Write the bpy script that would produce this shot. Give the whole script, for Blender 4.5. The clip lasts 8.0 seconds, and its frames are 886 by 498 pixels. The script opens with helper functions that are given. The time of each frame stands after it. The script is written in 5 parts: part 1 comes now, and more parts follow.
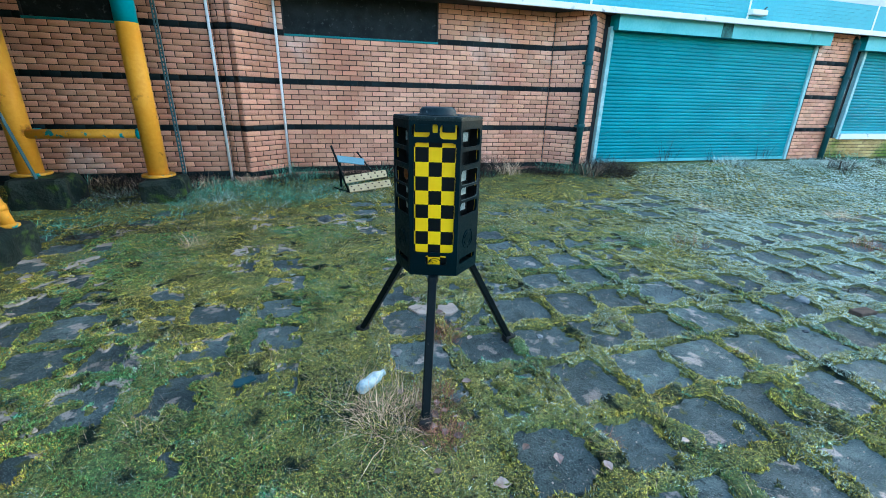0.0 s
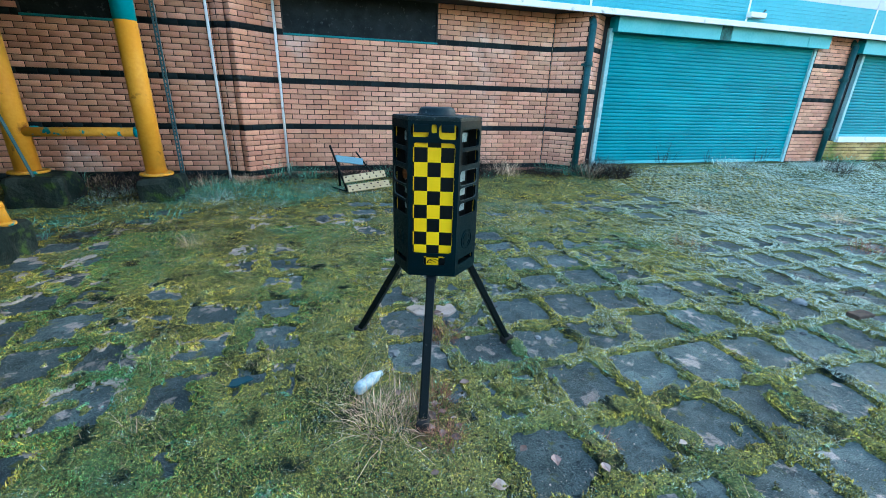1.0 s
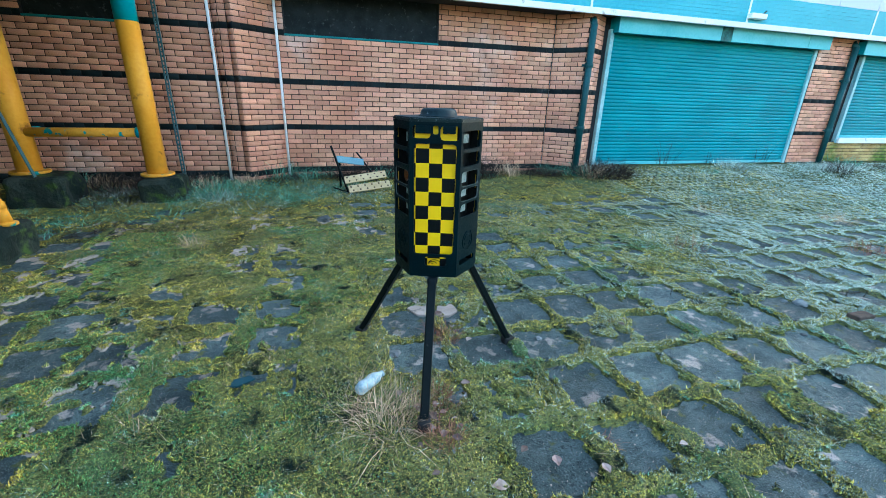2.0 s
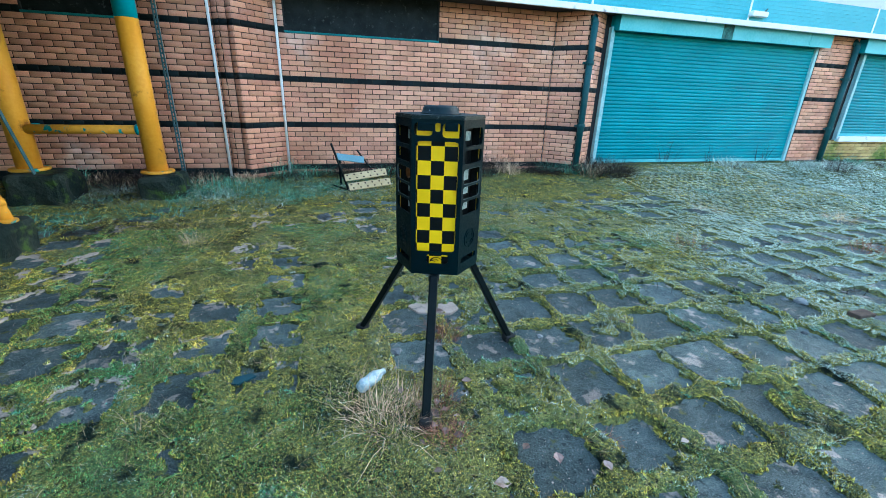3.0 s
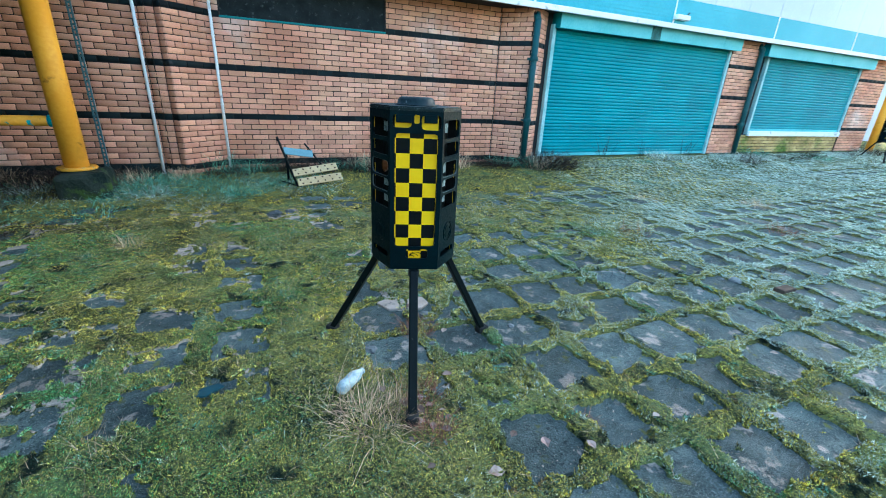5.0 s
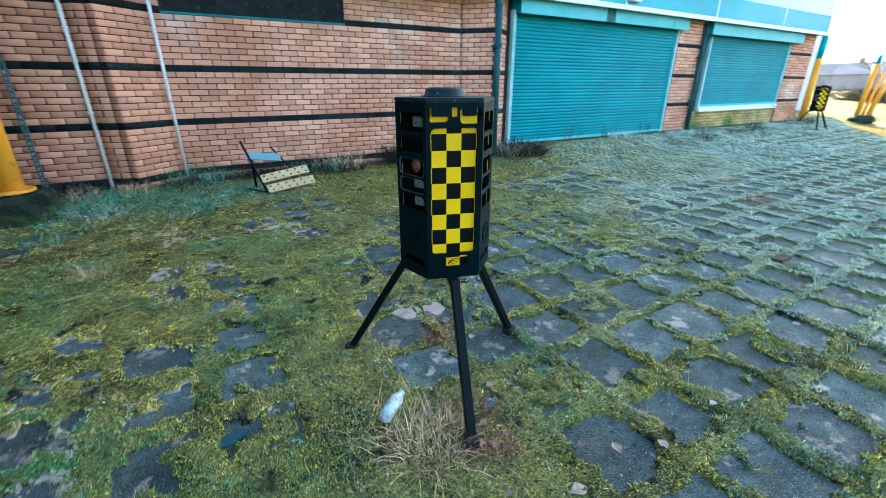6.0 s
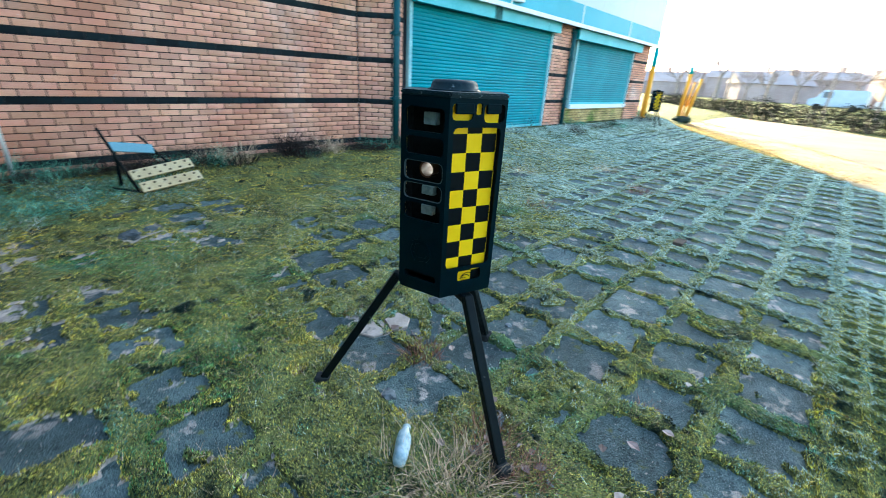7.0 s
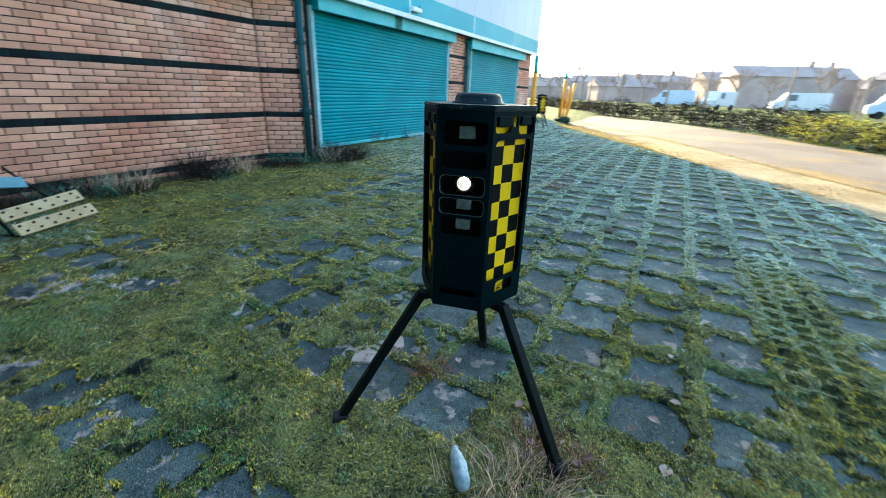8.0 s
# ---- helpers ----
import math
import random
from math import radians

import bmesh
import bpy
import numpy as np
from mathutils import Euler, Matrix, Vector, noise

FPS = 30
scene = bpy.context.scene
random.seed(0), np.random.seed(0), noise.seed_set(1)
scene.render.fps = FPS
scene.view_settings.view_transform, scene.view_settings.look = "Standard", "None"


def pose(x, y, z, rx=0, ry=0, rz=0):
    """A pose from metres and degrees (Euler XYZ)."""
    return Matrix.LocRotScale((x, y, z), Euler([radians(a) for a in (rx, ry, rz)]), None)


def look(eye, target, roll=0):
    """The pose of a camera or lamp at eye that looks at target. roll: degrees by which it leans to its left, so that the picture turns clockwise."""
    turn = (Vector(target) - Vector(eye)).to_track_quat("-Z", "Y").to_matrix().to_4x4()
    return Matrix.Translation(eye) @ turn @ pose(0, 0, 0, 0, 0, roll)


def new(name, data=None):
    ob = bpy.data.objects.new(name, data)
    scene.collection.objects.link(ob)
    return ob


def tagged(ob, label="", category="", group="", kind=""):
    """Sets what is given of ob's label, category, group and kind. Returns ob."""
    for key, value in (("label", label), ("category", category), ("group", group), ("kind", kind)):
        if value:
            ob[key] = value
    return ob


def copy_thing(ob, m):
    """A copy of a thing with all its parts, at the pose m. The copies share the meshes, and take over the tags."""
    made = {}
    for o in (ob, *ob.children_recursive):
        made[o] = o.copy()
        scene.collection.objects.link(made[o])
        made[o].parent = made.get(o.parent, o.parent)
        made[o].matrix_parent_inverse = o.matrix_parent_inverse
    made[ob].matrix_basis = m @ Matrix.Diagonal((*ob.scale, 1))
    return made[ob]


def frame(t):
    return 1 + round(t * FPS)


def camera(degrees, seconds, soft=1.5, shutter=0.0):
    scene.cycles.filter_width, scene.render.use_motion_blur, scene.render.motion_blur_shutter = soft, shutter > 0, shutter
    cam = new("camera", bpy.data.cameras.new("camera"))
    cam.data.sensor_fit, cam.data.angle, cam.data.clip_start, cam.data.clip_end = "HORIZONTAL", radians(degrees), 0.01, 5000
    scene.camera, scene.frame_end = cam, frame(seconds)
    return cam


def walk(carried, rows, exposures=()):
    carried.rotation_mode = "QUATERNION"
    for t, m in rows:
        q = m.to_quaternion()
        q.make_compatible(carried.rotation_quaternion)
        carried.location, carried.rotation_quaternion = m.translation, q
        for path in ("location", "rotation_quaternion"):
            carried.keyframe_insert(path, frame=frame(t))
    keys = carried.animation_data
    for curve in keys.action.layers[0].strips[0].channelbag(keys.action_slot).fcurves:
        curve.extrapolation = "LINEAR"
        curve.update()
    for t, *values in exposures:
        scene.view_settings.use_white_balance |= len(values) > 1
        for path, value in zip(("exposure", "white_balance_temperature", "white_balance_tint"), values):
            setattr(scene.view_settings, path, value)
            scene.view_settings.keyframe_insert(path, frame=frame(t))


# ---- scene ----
cam = camera(94.0, 8.0, soft=0.75, shutter=0.5)
PATH = [
    (0, (0.0460, 0.2295, 1.3415), (0.6321, 2.2589, 0.5666), 1.34),
    (0.5, (0.0479, 0.2310, 1.3411), (0.6411, 2.2612, 0.5739), 1.58),
    (1, (0.0472, 0.2349, 1.3403), (0.6418, 2.2627, 0.5675), 1.73),
    (1.5, (0.0452, 0.2314, 1.3435), (0.6378, 2.2607, 0.5732), 1.75),
    (3, (0.0336, 0.2355, 1.3409), (0.6275, 2.2604, 0.5604), 1.88),
    (3.5, (0.0285, 0.2491, 1.3368), (0.6103, 2.2703, 0.5376), 1.87),
    (4, (0.0186, 0.2621, 1.3311), (0.5804, 2.2803, 0.5104), 2.45),
    (4.5, (-0.0169, 0.2730, 1.3295), (0.6323, 2.2523, 0.4790), 2.82),
    (4.7, (-0.0459, 0.2821, 1.3297), (0.7158, 2.2337, 0.5092), 2.63),
    (5.8, (-0.2890, 0.5010, 1.3109), (0.7056, 2.3535, 0.5098), 1.35),
    (6, (-0.3250, 0.6040, 1.3098), (0.7321, 2.4089, 0.4807), -0.08),
    (6.5, (-0.4175, 0.8288, 1.3039), (0.8365, 2.4857, 0.4410), 2.63),
    (7, (-0.5756, 1.0653, 1.3081), (0.9682, 2.4562, 0.4452), 3.27),
    (7.5, (-0.6760, 1.3076, 1.2810), (1.0299, 2.5184, 0.4526), 2.90),
    (8, (-0.8184, 1.4562, 1.3068), (1.0388, 2.4376, 0.5005), 1.96),
]
EXPOSURES = [(0.0, 3.06, 5730, 3), (6.5, 3.08, 5720, 1), (7.5, 3.06, 5700, 1), (8.0, 2.68, 5650, -1)]
walk(cam, [(t, look(eye, target, roll)) for t, eye, target, roll in PATH], EXPOSURES)

# ---- daylight: low winter sun behind the building, blue sky in the shade ----
SUN_EL, SUN_AZ = 15.0, 30.8
sun_way = Vector((math.cos(radians(SUN_AZ)) * math.cos(radians(SUN_EL)), math.sin(radians(SUN_AZ)) * math.cos(radians(SUN_EL)), math.sin(radians(SUN_EL))))
world = bpy.data.worlds.new("sky")
scene.world = world
world.use_nodes = True
wn = world.node_tree.nodes
sky = wn.new("ShaderNodeTexSky")
sky.sky_type, sky.sun_disc = "NISHITA", False
sky.sun_elevation, sky.sun_rotation = radians(SUN_EL), radians(90 - SUN_AZ)
sky.air_density, sky.dust_density, sky.ozone_density = 1.0, 3.0, 1.0
world.node_tree.links.new(sky.outputs[0], wn["Background"].inputs[0])
wn["Background"].inputs[1].default_value = 0.15
lamp = bpy.data.lights.new("sun", "SUN")
lamp.energy, lamp.angle, lamp.color = 3.6, radians(0.5), (1.0, 0.74, 0.42)
new("sun", lamp).matrix_world = look(sun_way * 60, (0, 0, 0))


# ---- materials ----
def mat(name, a, b, rough=0.8, metal=0.0, big=2.0, fine=60.0, bump=0.3, depth=0.002, vary=0.0, spots=None, detail=6.0, coat=0.0, spec=0.15, thin=0.0):
    """Two noises mix colours a and b; vary: brightness from piece to piece; spots: (colour, scale, low, high)."""
    m = bpy.data.materials.new(name)
    m.use_nodes = True
    n, l = m.node_tree.nodes, m.node_tree.links
    p = n["Principled BSDF"]
    p.inputs["Roughness"].default_value, p.inputs["Metallic"].default_value = rough, metal
    p.inputs["Specular IOR Level"].default_value = spec
    p.inputs["Coat Weight"].default_value = coat
    geo = n.new("ShaderNodeNewGeometry")

    def noisy(scale, dist=0.0, crisp=0.5):
        t = n.new("ShaderNodeTexNoise")
        t.inputs["Roughness"].default_value = crisp
        t.inputs["Scale"].default_value, t.inputs["Detail"].default_value = scale, detail
        t.inputs["Distortion"].default_value = dist
        l.new(geo.outputs["Position"], t.inputs["Vector"])
        return t.outputs["Fac"]

    def maths(op, x, y):
        t = n.new("ShaderNodeMath")
        t.operation = op
        for s, v in zip(t.inputs, (x, y)):
            if isinstance(v, (int, float)):
                s.default_value = v
            else:
                l.new(v, s)
        return t.outputs[0]

    def ranged(v, lo, hi, to=(0.0, 1.0)):
        t = n.new("ShaderNodeMapRange")
        t.interpolation_type = "SMOOTHSTEP"
        l.new(v, t.inputs["Value"])
        t.inputs["From Min"].default_value, t.inputs["From Max"].default_value = lo, hi
        t.inputs["To Min"].default_value, t.inputs["To Max"].default_value = to
        return t.outputs[0]

    def mixed(f, x, y, blend="MIX"):
        t = n.new("ShaderNodeMix")
        t.data_type, t.blend_type = "RGBA", blend
        if isinstance(f, float):
            t.inputs["Factor"].default_value = f
        else:
            l.new(f, t.inputs["Factor"])
        for s, v in zip((t.inputs[6], t.inputs[7]), (x, y)):
            if isinstance(v, tuple):
                s.default_value = (*v, 1)
            else:
                l.new(v, s)
        return t.outputs[2]

    nb, nf = noisy(big, 0.3), noisy(fine)
    f = ranged(maths("ADD", maths("MULTIPLY", nb, 0.6), maths("MULTIPLY", nf, 0.4)), 0.36, 0.64)
    col = mixed(f, a, b)
    for colour, scale, lo, hi in spots or ():
        col = mixed(ranged(noisy(scale, 0.1, 0.62), lo, hi), col, colour)
    if vary:
        info = n.new("ShaderNodeObjectInfo")
        r = maths("FRACT", maths("ADD", geo.outputs["Random Per Island"], info.outputs["Random"]), 0.0)
        hsv = n.new("ShaderNodeHueSaturation")
        l.new(col, hsv.inputs["Color"])
        l.new(ranged(maths("POWER", r, 1.0 + vary), 0, 1, (1 - vary, 1 + vary * 1.5)), hsv.inputs["Value"])
        l.new(ranged(maths("FRACT", maths("MULTIPLY", r, 7.31), 0.0), 0, 1, (0.5 - vary * 0.03, 0.5 + vary * 0.03)), hsv.inputs["Hue"])
        col = hsv.outputs[0]
    l.new(col, p.inputs["Base Color"])
    l.new(ranged(nf, 0.3, 0.7, (max(rough - 0.12, 0.05), min(rough + 0.12, 1.0))), p.inputs["Roughness"])
    if thin:
        tr, mx = n.new("ShaderNodeBsdfTranslucent"), n.new("ShaderNodeMixShader")
        l.new(col, tr.inputs["Color"])
        mx.inputs[0].default_value = thin
        l.new(p.outputs[0], mx.inputs[1])
        l.new(tr.outputs[0], mx.inputs[2])
        l.new(mx.outputs[0], n["Material Output"].inputs["Surface"])
    if bump:
        t = n.new("ShaderNodeBump")
        t.inputs["Strength"].default_value, t.inputs["Distance"].default_value = bump, depth
        l.new(maths("ADD", nf, maths("MULTIPLY", nb, 0.5)), t.inputs["Height"])
        l.new(t.outputs[0], p.inputs["Normal"])
    return m


def glow(name, colour, strength):
    m = bpy.data.materials.new(name)
    m.use_nodes = True
    p = m.node_tree.nodes["Principled BSDF"]
    p.inputs["Base Color"].default_value = (*colour, 1)
    p.inputs["Emission Color"].default_value = (*colour, 1)
    p.inputs["Emission Strength"].default_value = strength
    return m


BRICK = mat("orange_brick", (0.57, 0.245, 0.15), (0.72, 0.37, 0.245), 0.85, big=1.1, fine=90, bump=0.5, vary=0.13,
            spots=[((0.76, 0.55, 0.46), 0.5, 0.56, 0.74), ((0.34, 0.14, 0.08), 0.8, 0.60, 0.78), ((0.66, 0.58, 0.52), 9, 0.68, 0.76), ((0.20, 0.09, 0.06), 30, 0.64, 0.72)], detail=9)
DARK_BRICK = mat("dark_brick", (0.004, 0.009, 0.011), (0.010, 0.018, 0.020), 0.6, spec=0.12, big=3, fine=90, vary=0.3, spots=[((0.16, 0.15, 0.14), 1.7, 0.66, 0.8)])
STAINED_BRICK = mat("mossy_brick", (0.40, 0.25, 0.09), (0.56, 0.40, 0.18), 0.9, big=1.5, fine=90, bump=0.5, vary=0.13, spots=[((0.10, 0.16, 0.03), 0.9, 0.48, 0.66), ((0.22, 0.11, 0.06), 3, 0.58, 0.72)], detail=9)
MORTAR = mat("mortar", (0.010, 0.010, 0.011), (0.04, 0.034, 0.032), 0.95, big=2, fine=150)
TEAL = mat("teal_shutter_paint", (0.012, 0.20, 0.235), (0.02, 0.26, 0.30), 0.5, big=1.2, fine=40, bump=0.1, spots=[((0.05, 0.16, 0.17), 1.5, 0.62, 0.8)], vary=0.05)
TEAL_LIGHT = mat("light_teal_steel", (0.10, 0.42, 0.45), (0.16, 0.50, 0.53), 0.5, big=1.5, fine=30, bump=0.1, spots=[((0.08, 0.22, 0.22), 2.3, 0.62, 0.78)])
STAINED = mat("stained_teal_steel", (0.01, 0.06, 0.06), (0.05, 0.18, 0.17), 0.6, big=6, fine=30, bump=0.2)
GUIDE = mat("pale_guide_paint", (0.20, 0.42, 0.44), (0.38, 0.56, 0.57), 0.5, big=3, fine=30, bump=0.1, spots=[((0.10, 0.16, 0.15), 5, 0.62, 0.75)])
TEAL_PANEL = mat("teal_cladding", (0.06, 0.36, 0.44), (0.09, 0.43, 0.51), 0.45, big=0.8, fine=25, bump=0.08)
PALE_PANEL = mat("pale_cladding", (0.52, 0.55, 0.62), (0.60, 0.62, 0.68), 0.5, big=0.5, fine=20, bump=0.06, spots=[((0.45, 0.44, 0.48), 0.6, 0.6, 0.8)])
WHITE = mat("white_paint", (0.72, 0.73, 0.73), (0.82, 0.83, 0.83), 0.55, big=3, fine=50, bump=0.15, spots=[((0.30, 0.28, 0.24), 3.0, 0.62, 0.75)])
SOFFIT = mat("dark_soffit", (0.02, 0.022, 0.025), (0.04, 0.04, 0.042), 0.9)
BOARD = mat("dark_window_board", (0.008, 0.011, 0.013), (0.02, 0.025, 0.027), 0.75, big=5, fine=45, bump=0.4, spots=[((0.06, 0.07, 0.07), 14, 0.58, 0.7)])
SILL = mat("teal_sill", (0.01, 0.14, 0.15), (0.03, 0.22, 0.22), 0.6)
DRAIN = mat("dark_green_pipe", (0.008, 0.05, 0.055), (0.02, 0.08, 0.085), 0.45, big=2, fine=40, spots=[((0.1, 0.11, 0.1), 4, 0.65, 0.8)])
YELLOW = mat("yellow_steel_paint", (0.72, 0.30, 0.02), (0.80, 0.38, 0.04), 0.5, big=2.5, fine=30, bump=0.25, spots=[((0.30, 0.11, 0.02), 5, 0.60, 0.72), ((0.36, 0.17, 0.03), 1.5, 0.6, 0.8)])
YELLOW_WORN = mat("worn_yellow_paint", (0.62, 0.27, 0.02), (0.75, 0.36, 0.04), 0.55, big=4, fine=30, bump=0.3, spots=[((0.02, 0.25, 0.25), 9, 0.58, 0.62), ((0.2, 0.09, 0.03), 6, 0.6, 0.7)])
POST_TEAL = mat("post_teal_paint", (0.01, 0.30, 0.36), (0.02, 0.36, 0.42), 0.5, big=3, fine=30, spots=[((0.4, 0.2, 0.03), 7, 0.68, 0.74)])
# concrete tone lowered to hold the deep shade around the plinths; moss spots are real
CONCRETE = mat("shade_dark_old_concrete", (0.008, 0.016, 0.014), (0.032, 0.040, 0.032), 0.95, big=4, fine=40, bump=0.8, depth=0.01, spots=[((0.05, 0.085, 0.02), 5, 0.5, 0.65)])
SLAB = mat("paving_slab", (0.027, 0.045, 0.045), (0.092, 0.128, 0.123), 0.85, big=7, fine=130, bump=1.0, depth=0.008, spec=0.22, detail=12, vary=0.22,
           spots=[((0.31, 0.26, 0.225), 6.0, 0.575, 0.63), ((0.022, 0.035, 0.036), 26, 0.52, 0.66), ((0.19, 0.22, 0.215), 210, 0.54, 0.62), ((0.014, 0.024, 0.025), 180, 0.54, 0.62), ((0.38, 0.38, 0.36), 60, 0.69, 0.72), ((0.09, 0.10, 0.03), 11, 0.58, 0.68)])
PALE_STONE = mat("pale_stone", (0.30, 0.24, 0.20), (0.42, 0.34, 0.29), 0.85, big=8, fine=60, bump=0.4, spots=[((0.15, 0.14, 0.12), 12, 0.62, 0.72)])
# dark specks at scales 130 and 40 paint shade between the moss tips
MOSS = mat("moss_carpet", (0.022, 0.030, 0.016), (0.17, 0.175, 0.060), 1.0, big=3.0, fine=60, bump=1.0, depth=0.015, detail=9,
           spots=[((0.42, 0.38, 0.08), 170, 0.54, 0.62), ((0.09, 0.22, 0.17), 110, 0.58, 0.66), ((0.006, 0.010, 0.008), 130, 0.55, 0.62), ((0.07, 0.125, 0.06), 1.5, 0.53, 0.70), ((0.014, 0.017, 0.012), 40, 0.55, 0.66), ((0.012, 0.018, 0.013), 4.5, 0.57, 0.67), ((0.14, 0.18, 0.15), 0.6, 0.56, 0.8)], spec=0.04)
BLADE = mat("moss_blades", (0.16, 0.18, 0.045), (0.93, 0.73, 0.13), 0.85, big=7.0, fine=60, bump=0, vary=0.7,
            spots=[((0.26, 0.15, 0.06), 11, 0.57, 0.66), ((0.12, 0.27, 0.11), 1.6, 0.50, 0.64), ((0.16, 0.37, 0.28), 7, 0.56, 0.65), ((0.52, 0.60, 0.52), 9, 0.59, 0.68), ((0.032, 0.045, 0.030), 4.5, 0.57, 0.67)], spec=0.05)
BLADE_FAR = mat("far_moss_tips", (0.19, 0.17, 0.040), (0.95, 0.68, 0.10), 0.85, big=4.5, fine=30, bump=0, vary=0.7,
                spots=[((0.12, 0.30, 0.16), 1.2, 0.54, 0.67), ((0.40, 0.49, 0.41), 5, 0.61, 0.71), ((0.035, 0.045, 0.028), 6, 0.57, 0.66)], spec=0.05)
LUSH = mat("green_moss", (0.035, 0.14, 0.055), (0.20, 0.45, 0.14), 0.85, big=5, fine=45, bump=0, vary=0.7, spots=[((0.08, 0.25, 0.18), 3, 0.52, 0.64), ((0.022, 0.040, 0.030), 4.5, 0.56, 0.66)], spec=0.05)
GREEN = mat("green_grass", (0.035, 0.15, 0.095), (0.24, 0.55, 0.38), 0.7, big=5, fine=30, bump=0, vary=0.6, spec=0.06)
FROST = mat("pale_grass", (0.32, 0.42, 0.36), (0.72, 0.78, 0.69), 0.8, big=3, fine=30, bump=0, vary=0.4, spec=0.06)
STRAW = mat("dry_straw", (0.42, 0.28, 0.17), (0.84, 0.61, 0.41), 0.8, big=6, fine=40, bump=0, vary=0.35, spec=0.06)
RUSSET = mat("russet_weed", (0.19, 0.075, 0.050), (0.42, 0.21, 0.14), 0.85, big=6, fine=40, bump=0, vary=0.4, spec=0.06)
TWIG = mat("brown_twigs", (0.02, 0.017, 0.015), (0.07, 0.052, 0.042), 0.9, big=6, fine=40, bump=0, vary=0.4, spec=0.06)
BLACK = mat("black_plastic", (0.0003, 0.0058, 0.0085), (0.0010, 0.010, 0.0130), 0.5, big=6, fine=120, bump=0.15, depth=0.0006, spots=[((0.010, 0.020, 0.021), 40, 0.72, 0.8)], spec=0.05)
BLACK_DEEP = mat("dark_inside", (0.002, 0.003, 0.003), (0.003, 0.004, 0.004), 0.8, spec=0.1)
LID = mat("dusty_lid_plastic", (0.001, 0.010, 0.014), (0.008, 0.022, 0.026), 0.5, big=25, fine=90, bump=0.3, depth=0.001, spots=[((0.16, 0.19, 0.19), 45, 0.62, 0.72)])
CHECK_YELLOW = mat("yellow_sticker", (0.84, 0.50, 0.0), (0.90, 0.56, 0.002), 0.4, big=5, fine=40, bump=0.05, spots=[((0.45, 0.33, 0.02), 14, 0.70, 0.8)])
CHECK_BLACK = mat("black_sticker", (0.002, 0.004, 0.005), (0.003, 0.005, 0.006), 0.45, spec=0.08, big=5, fine=40, bump=0.05)
STEEL = mat("black_steel_leg", (0.0015, 0.004, 0.005), (0.004, 0.008, 0.009), 0.5, spec=0.1, big=5, fine=60, bump=0.2, spots=[((0.07, 0.07, 0.06), 25, 0.64, 0.75)])
SENSOR = mat("grey_sensor_window", (0.13, 0.18, 0.18), (0.22, 0.27, 0.27), 0.3, big=20, fine=60, bump=0)
CREAM = mat("cream_slat", (0.46, 0.33, 0.17), (0.58, 0.44, 0.25), 0.7, big=6, fine=50, spots=[((0.25, 0.22, 0.15), 9, 0.6, 0.72)])
SLATE_BLUE = mat("blue_grey_slat", (0.10, 0.22, 0.27), (0.16, 0.30, 0.35), 0.6)
GALV = mat("slotted_channel", (0.05, 0.13, 0.15), (0.09, 0.18, 0.20), 0.5, metal=0.3)
ROAD = mat("sunlit_asphalt", (0.10, 0.077, 0.062), (0.16, 0.126, 0.102), 0.95, big=0.5, fine=9, spots=[((0.22, 0.14, 0.05), 0.35, 0.52, 0.66)])
VERGE = mat("dry_verge", (0.17, 0.125, 0.065), (0.31, 0.24, 0.14), 0.95, big=1.0, fine=14, bump=0.8, depth=0.02)
VERGE_GRASS = mat("golden_verge_grass", (0.26, 0.18, 0.07), (0.43, 0.33, 0.15), 0.9, big=1, fine=9, bump=0, vary=0.4, spec=0.05, thin=0.5)
# leaf colour lowered to carry the shade of the hedge's backlit side
BUSH = mat("backlit_hedge_leaves", (0.012, 0.017, 0.013), (0.040, 0.036, 0.022), 0.8, big=0.6, fine=5, bump=0, vary=0.4, spec=0.03, thin=0.03)
BUSH_YELLOW = mat("yellow_bush_leaves", (0.20, 0.20, 0.03), (0.36, 0.33, 0.06), 0.8, big=0.8, fine=5, bump=0, vary=0.4, spec=0.06, thin=0.4)
# house walls and roofs share pale tones: distance haze put into their colour
RENDER = mat("haze_pale_house_wall", (0.36, 0.265, 0.235), (0.48, 0.37, 0.335), 0.9, big=0.3, fine=4)
ROOF = mat("haze_pale_roof_tiles", (0.30, 0.235, 0.215), (0.38, 0.31, 0.285), 0.8, big=0.3, fine=5)
GLASSY = mat("far_window", (0.12, 0.14, 0.16), (0.16, 0.18, 0.2), 0.2)
BARK = mat("bare_tree_bark", (0.24, 0.18, 0.15), (0.34, 0.27, 0.23), 0.9, big=2, fine=20)
VAN = mat("pale_blue_van_paint", (0.42, 0.50, 0.60), (0.48, 0.56, 0.66), 0.3)
VAN_WHITE = mat("white_van_paint", (0.55, 0.55, 0.56), (0.62, 0.62, 0.63), 0.3)
RUBBER = mat("rubber", (0.02, 0.02, 0.02), (0.03, 0.03, 0.03), 0.9)
BOTTLE = mat("cloudy_plastic", (0.26, 0.36, 0.40), (0.45, 0.54, 0.57), 0.35, big=30, fine=80, bump=0.6, depth=0.002)
LITTER_BLUE = mat("dark_blue_scrap", (0.01, 0.045, 0.06), (0.02, 0.07, 0.09), 0.5)
STONE = mat("grey_rubble", (0.07, 0.08, 0.085), (0.17, 0.18, 0.18), 0.9, big=15, fine=60, bump=0.6, depth=0.004, vary=0.3)
LEAF = mat("dead_leaf", (0.16, 0.10, 0.08), (0.28, 0.22, 0.19), 0.85, big=20, fine=60, bump=0.3, vary=0.4)
LED = glow("lit_lamp", (1.0, 0.93, 0.8), 2.4)
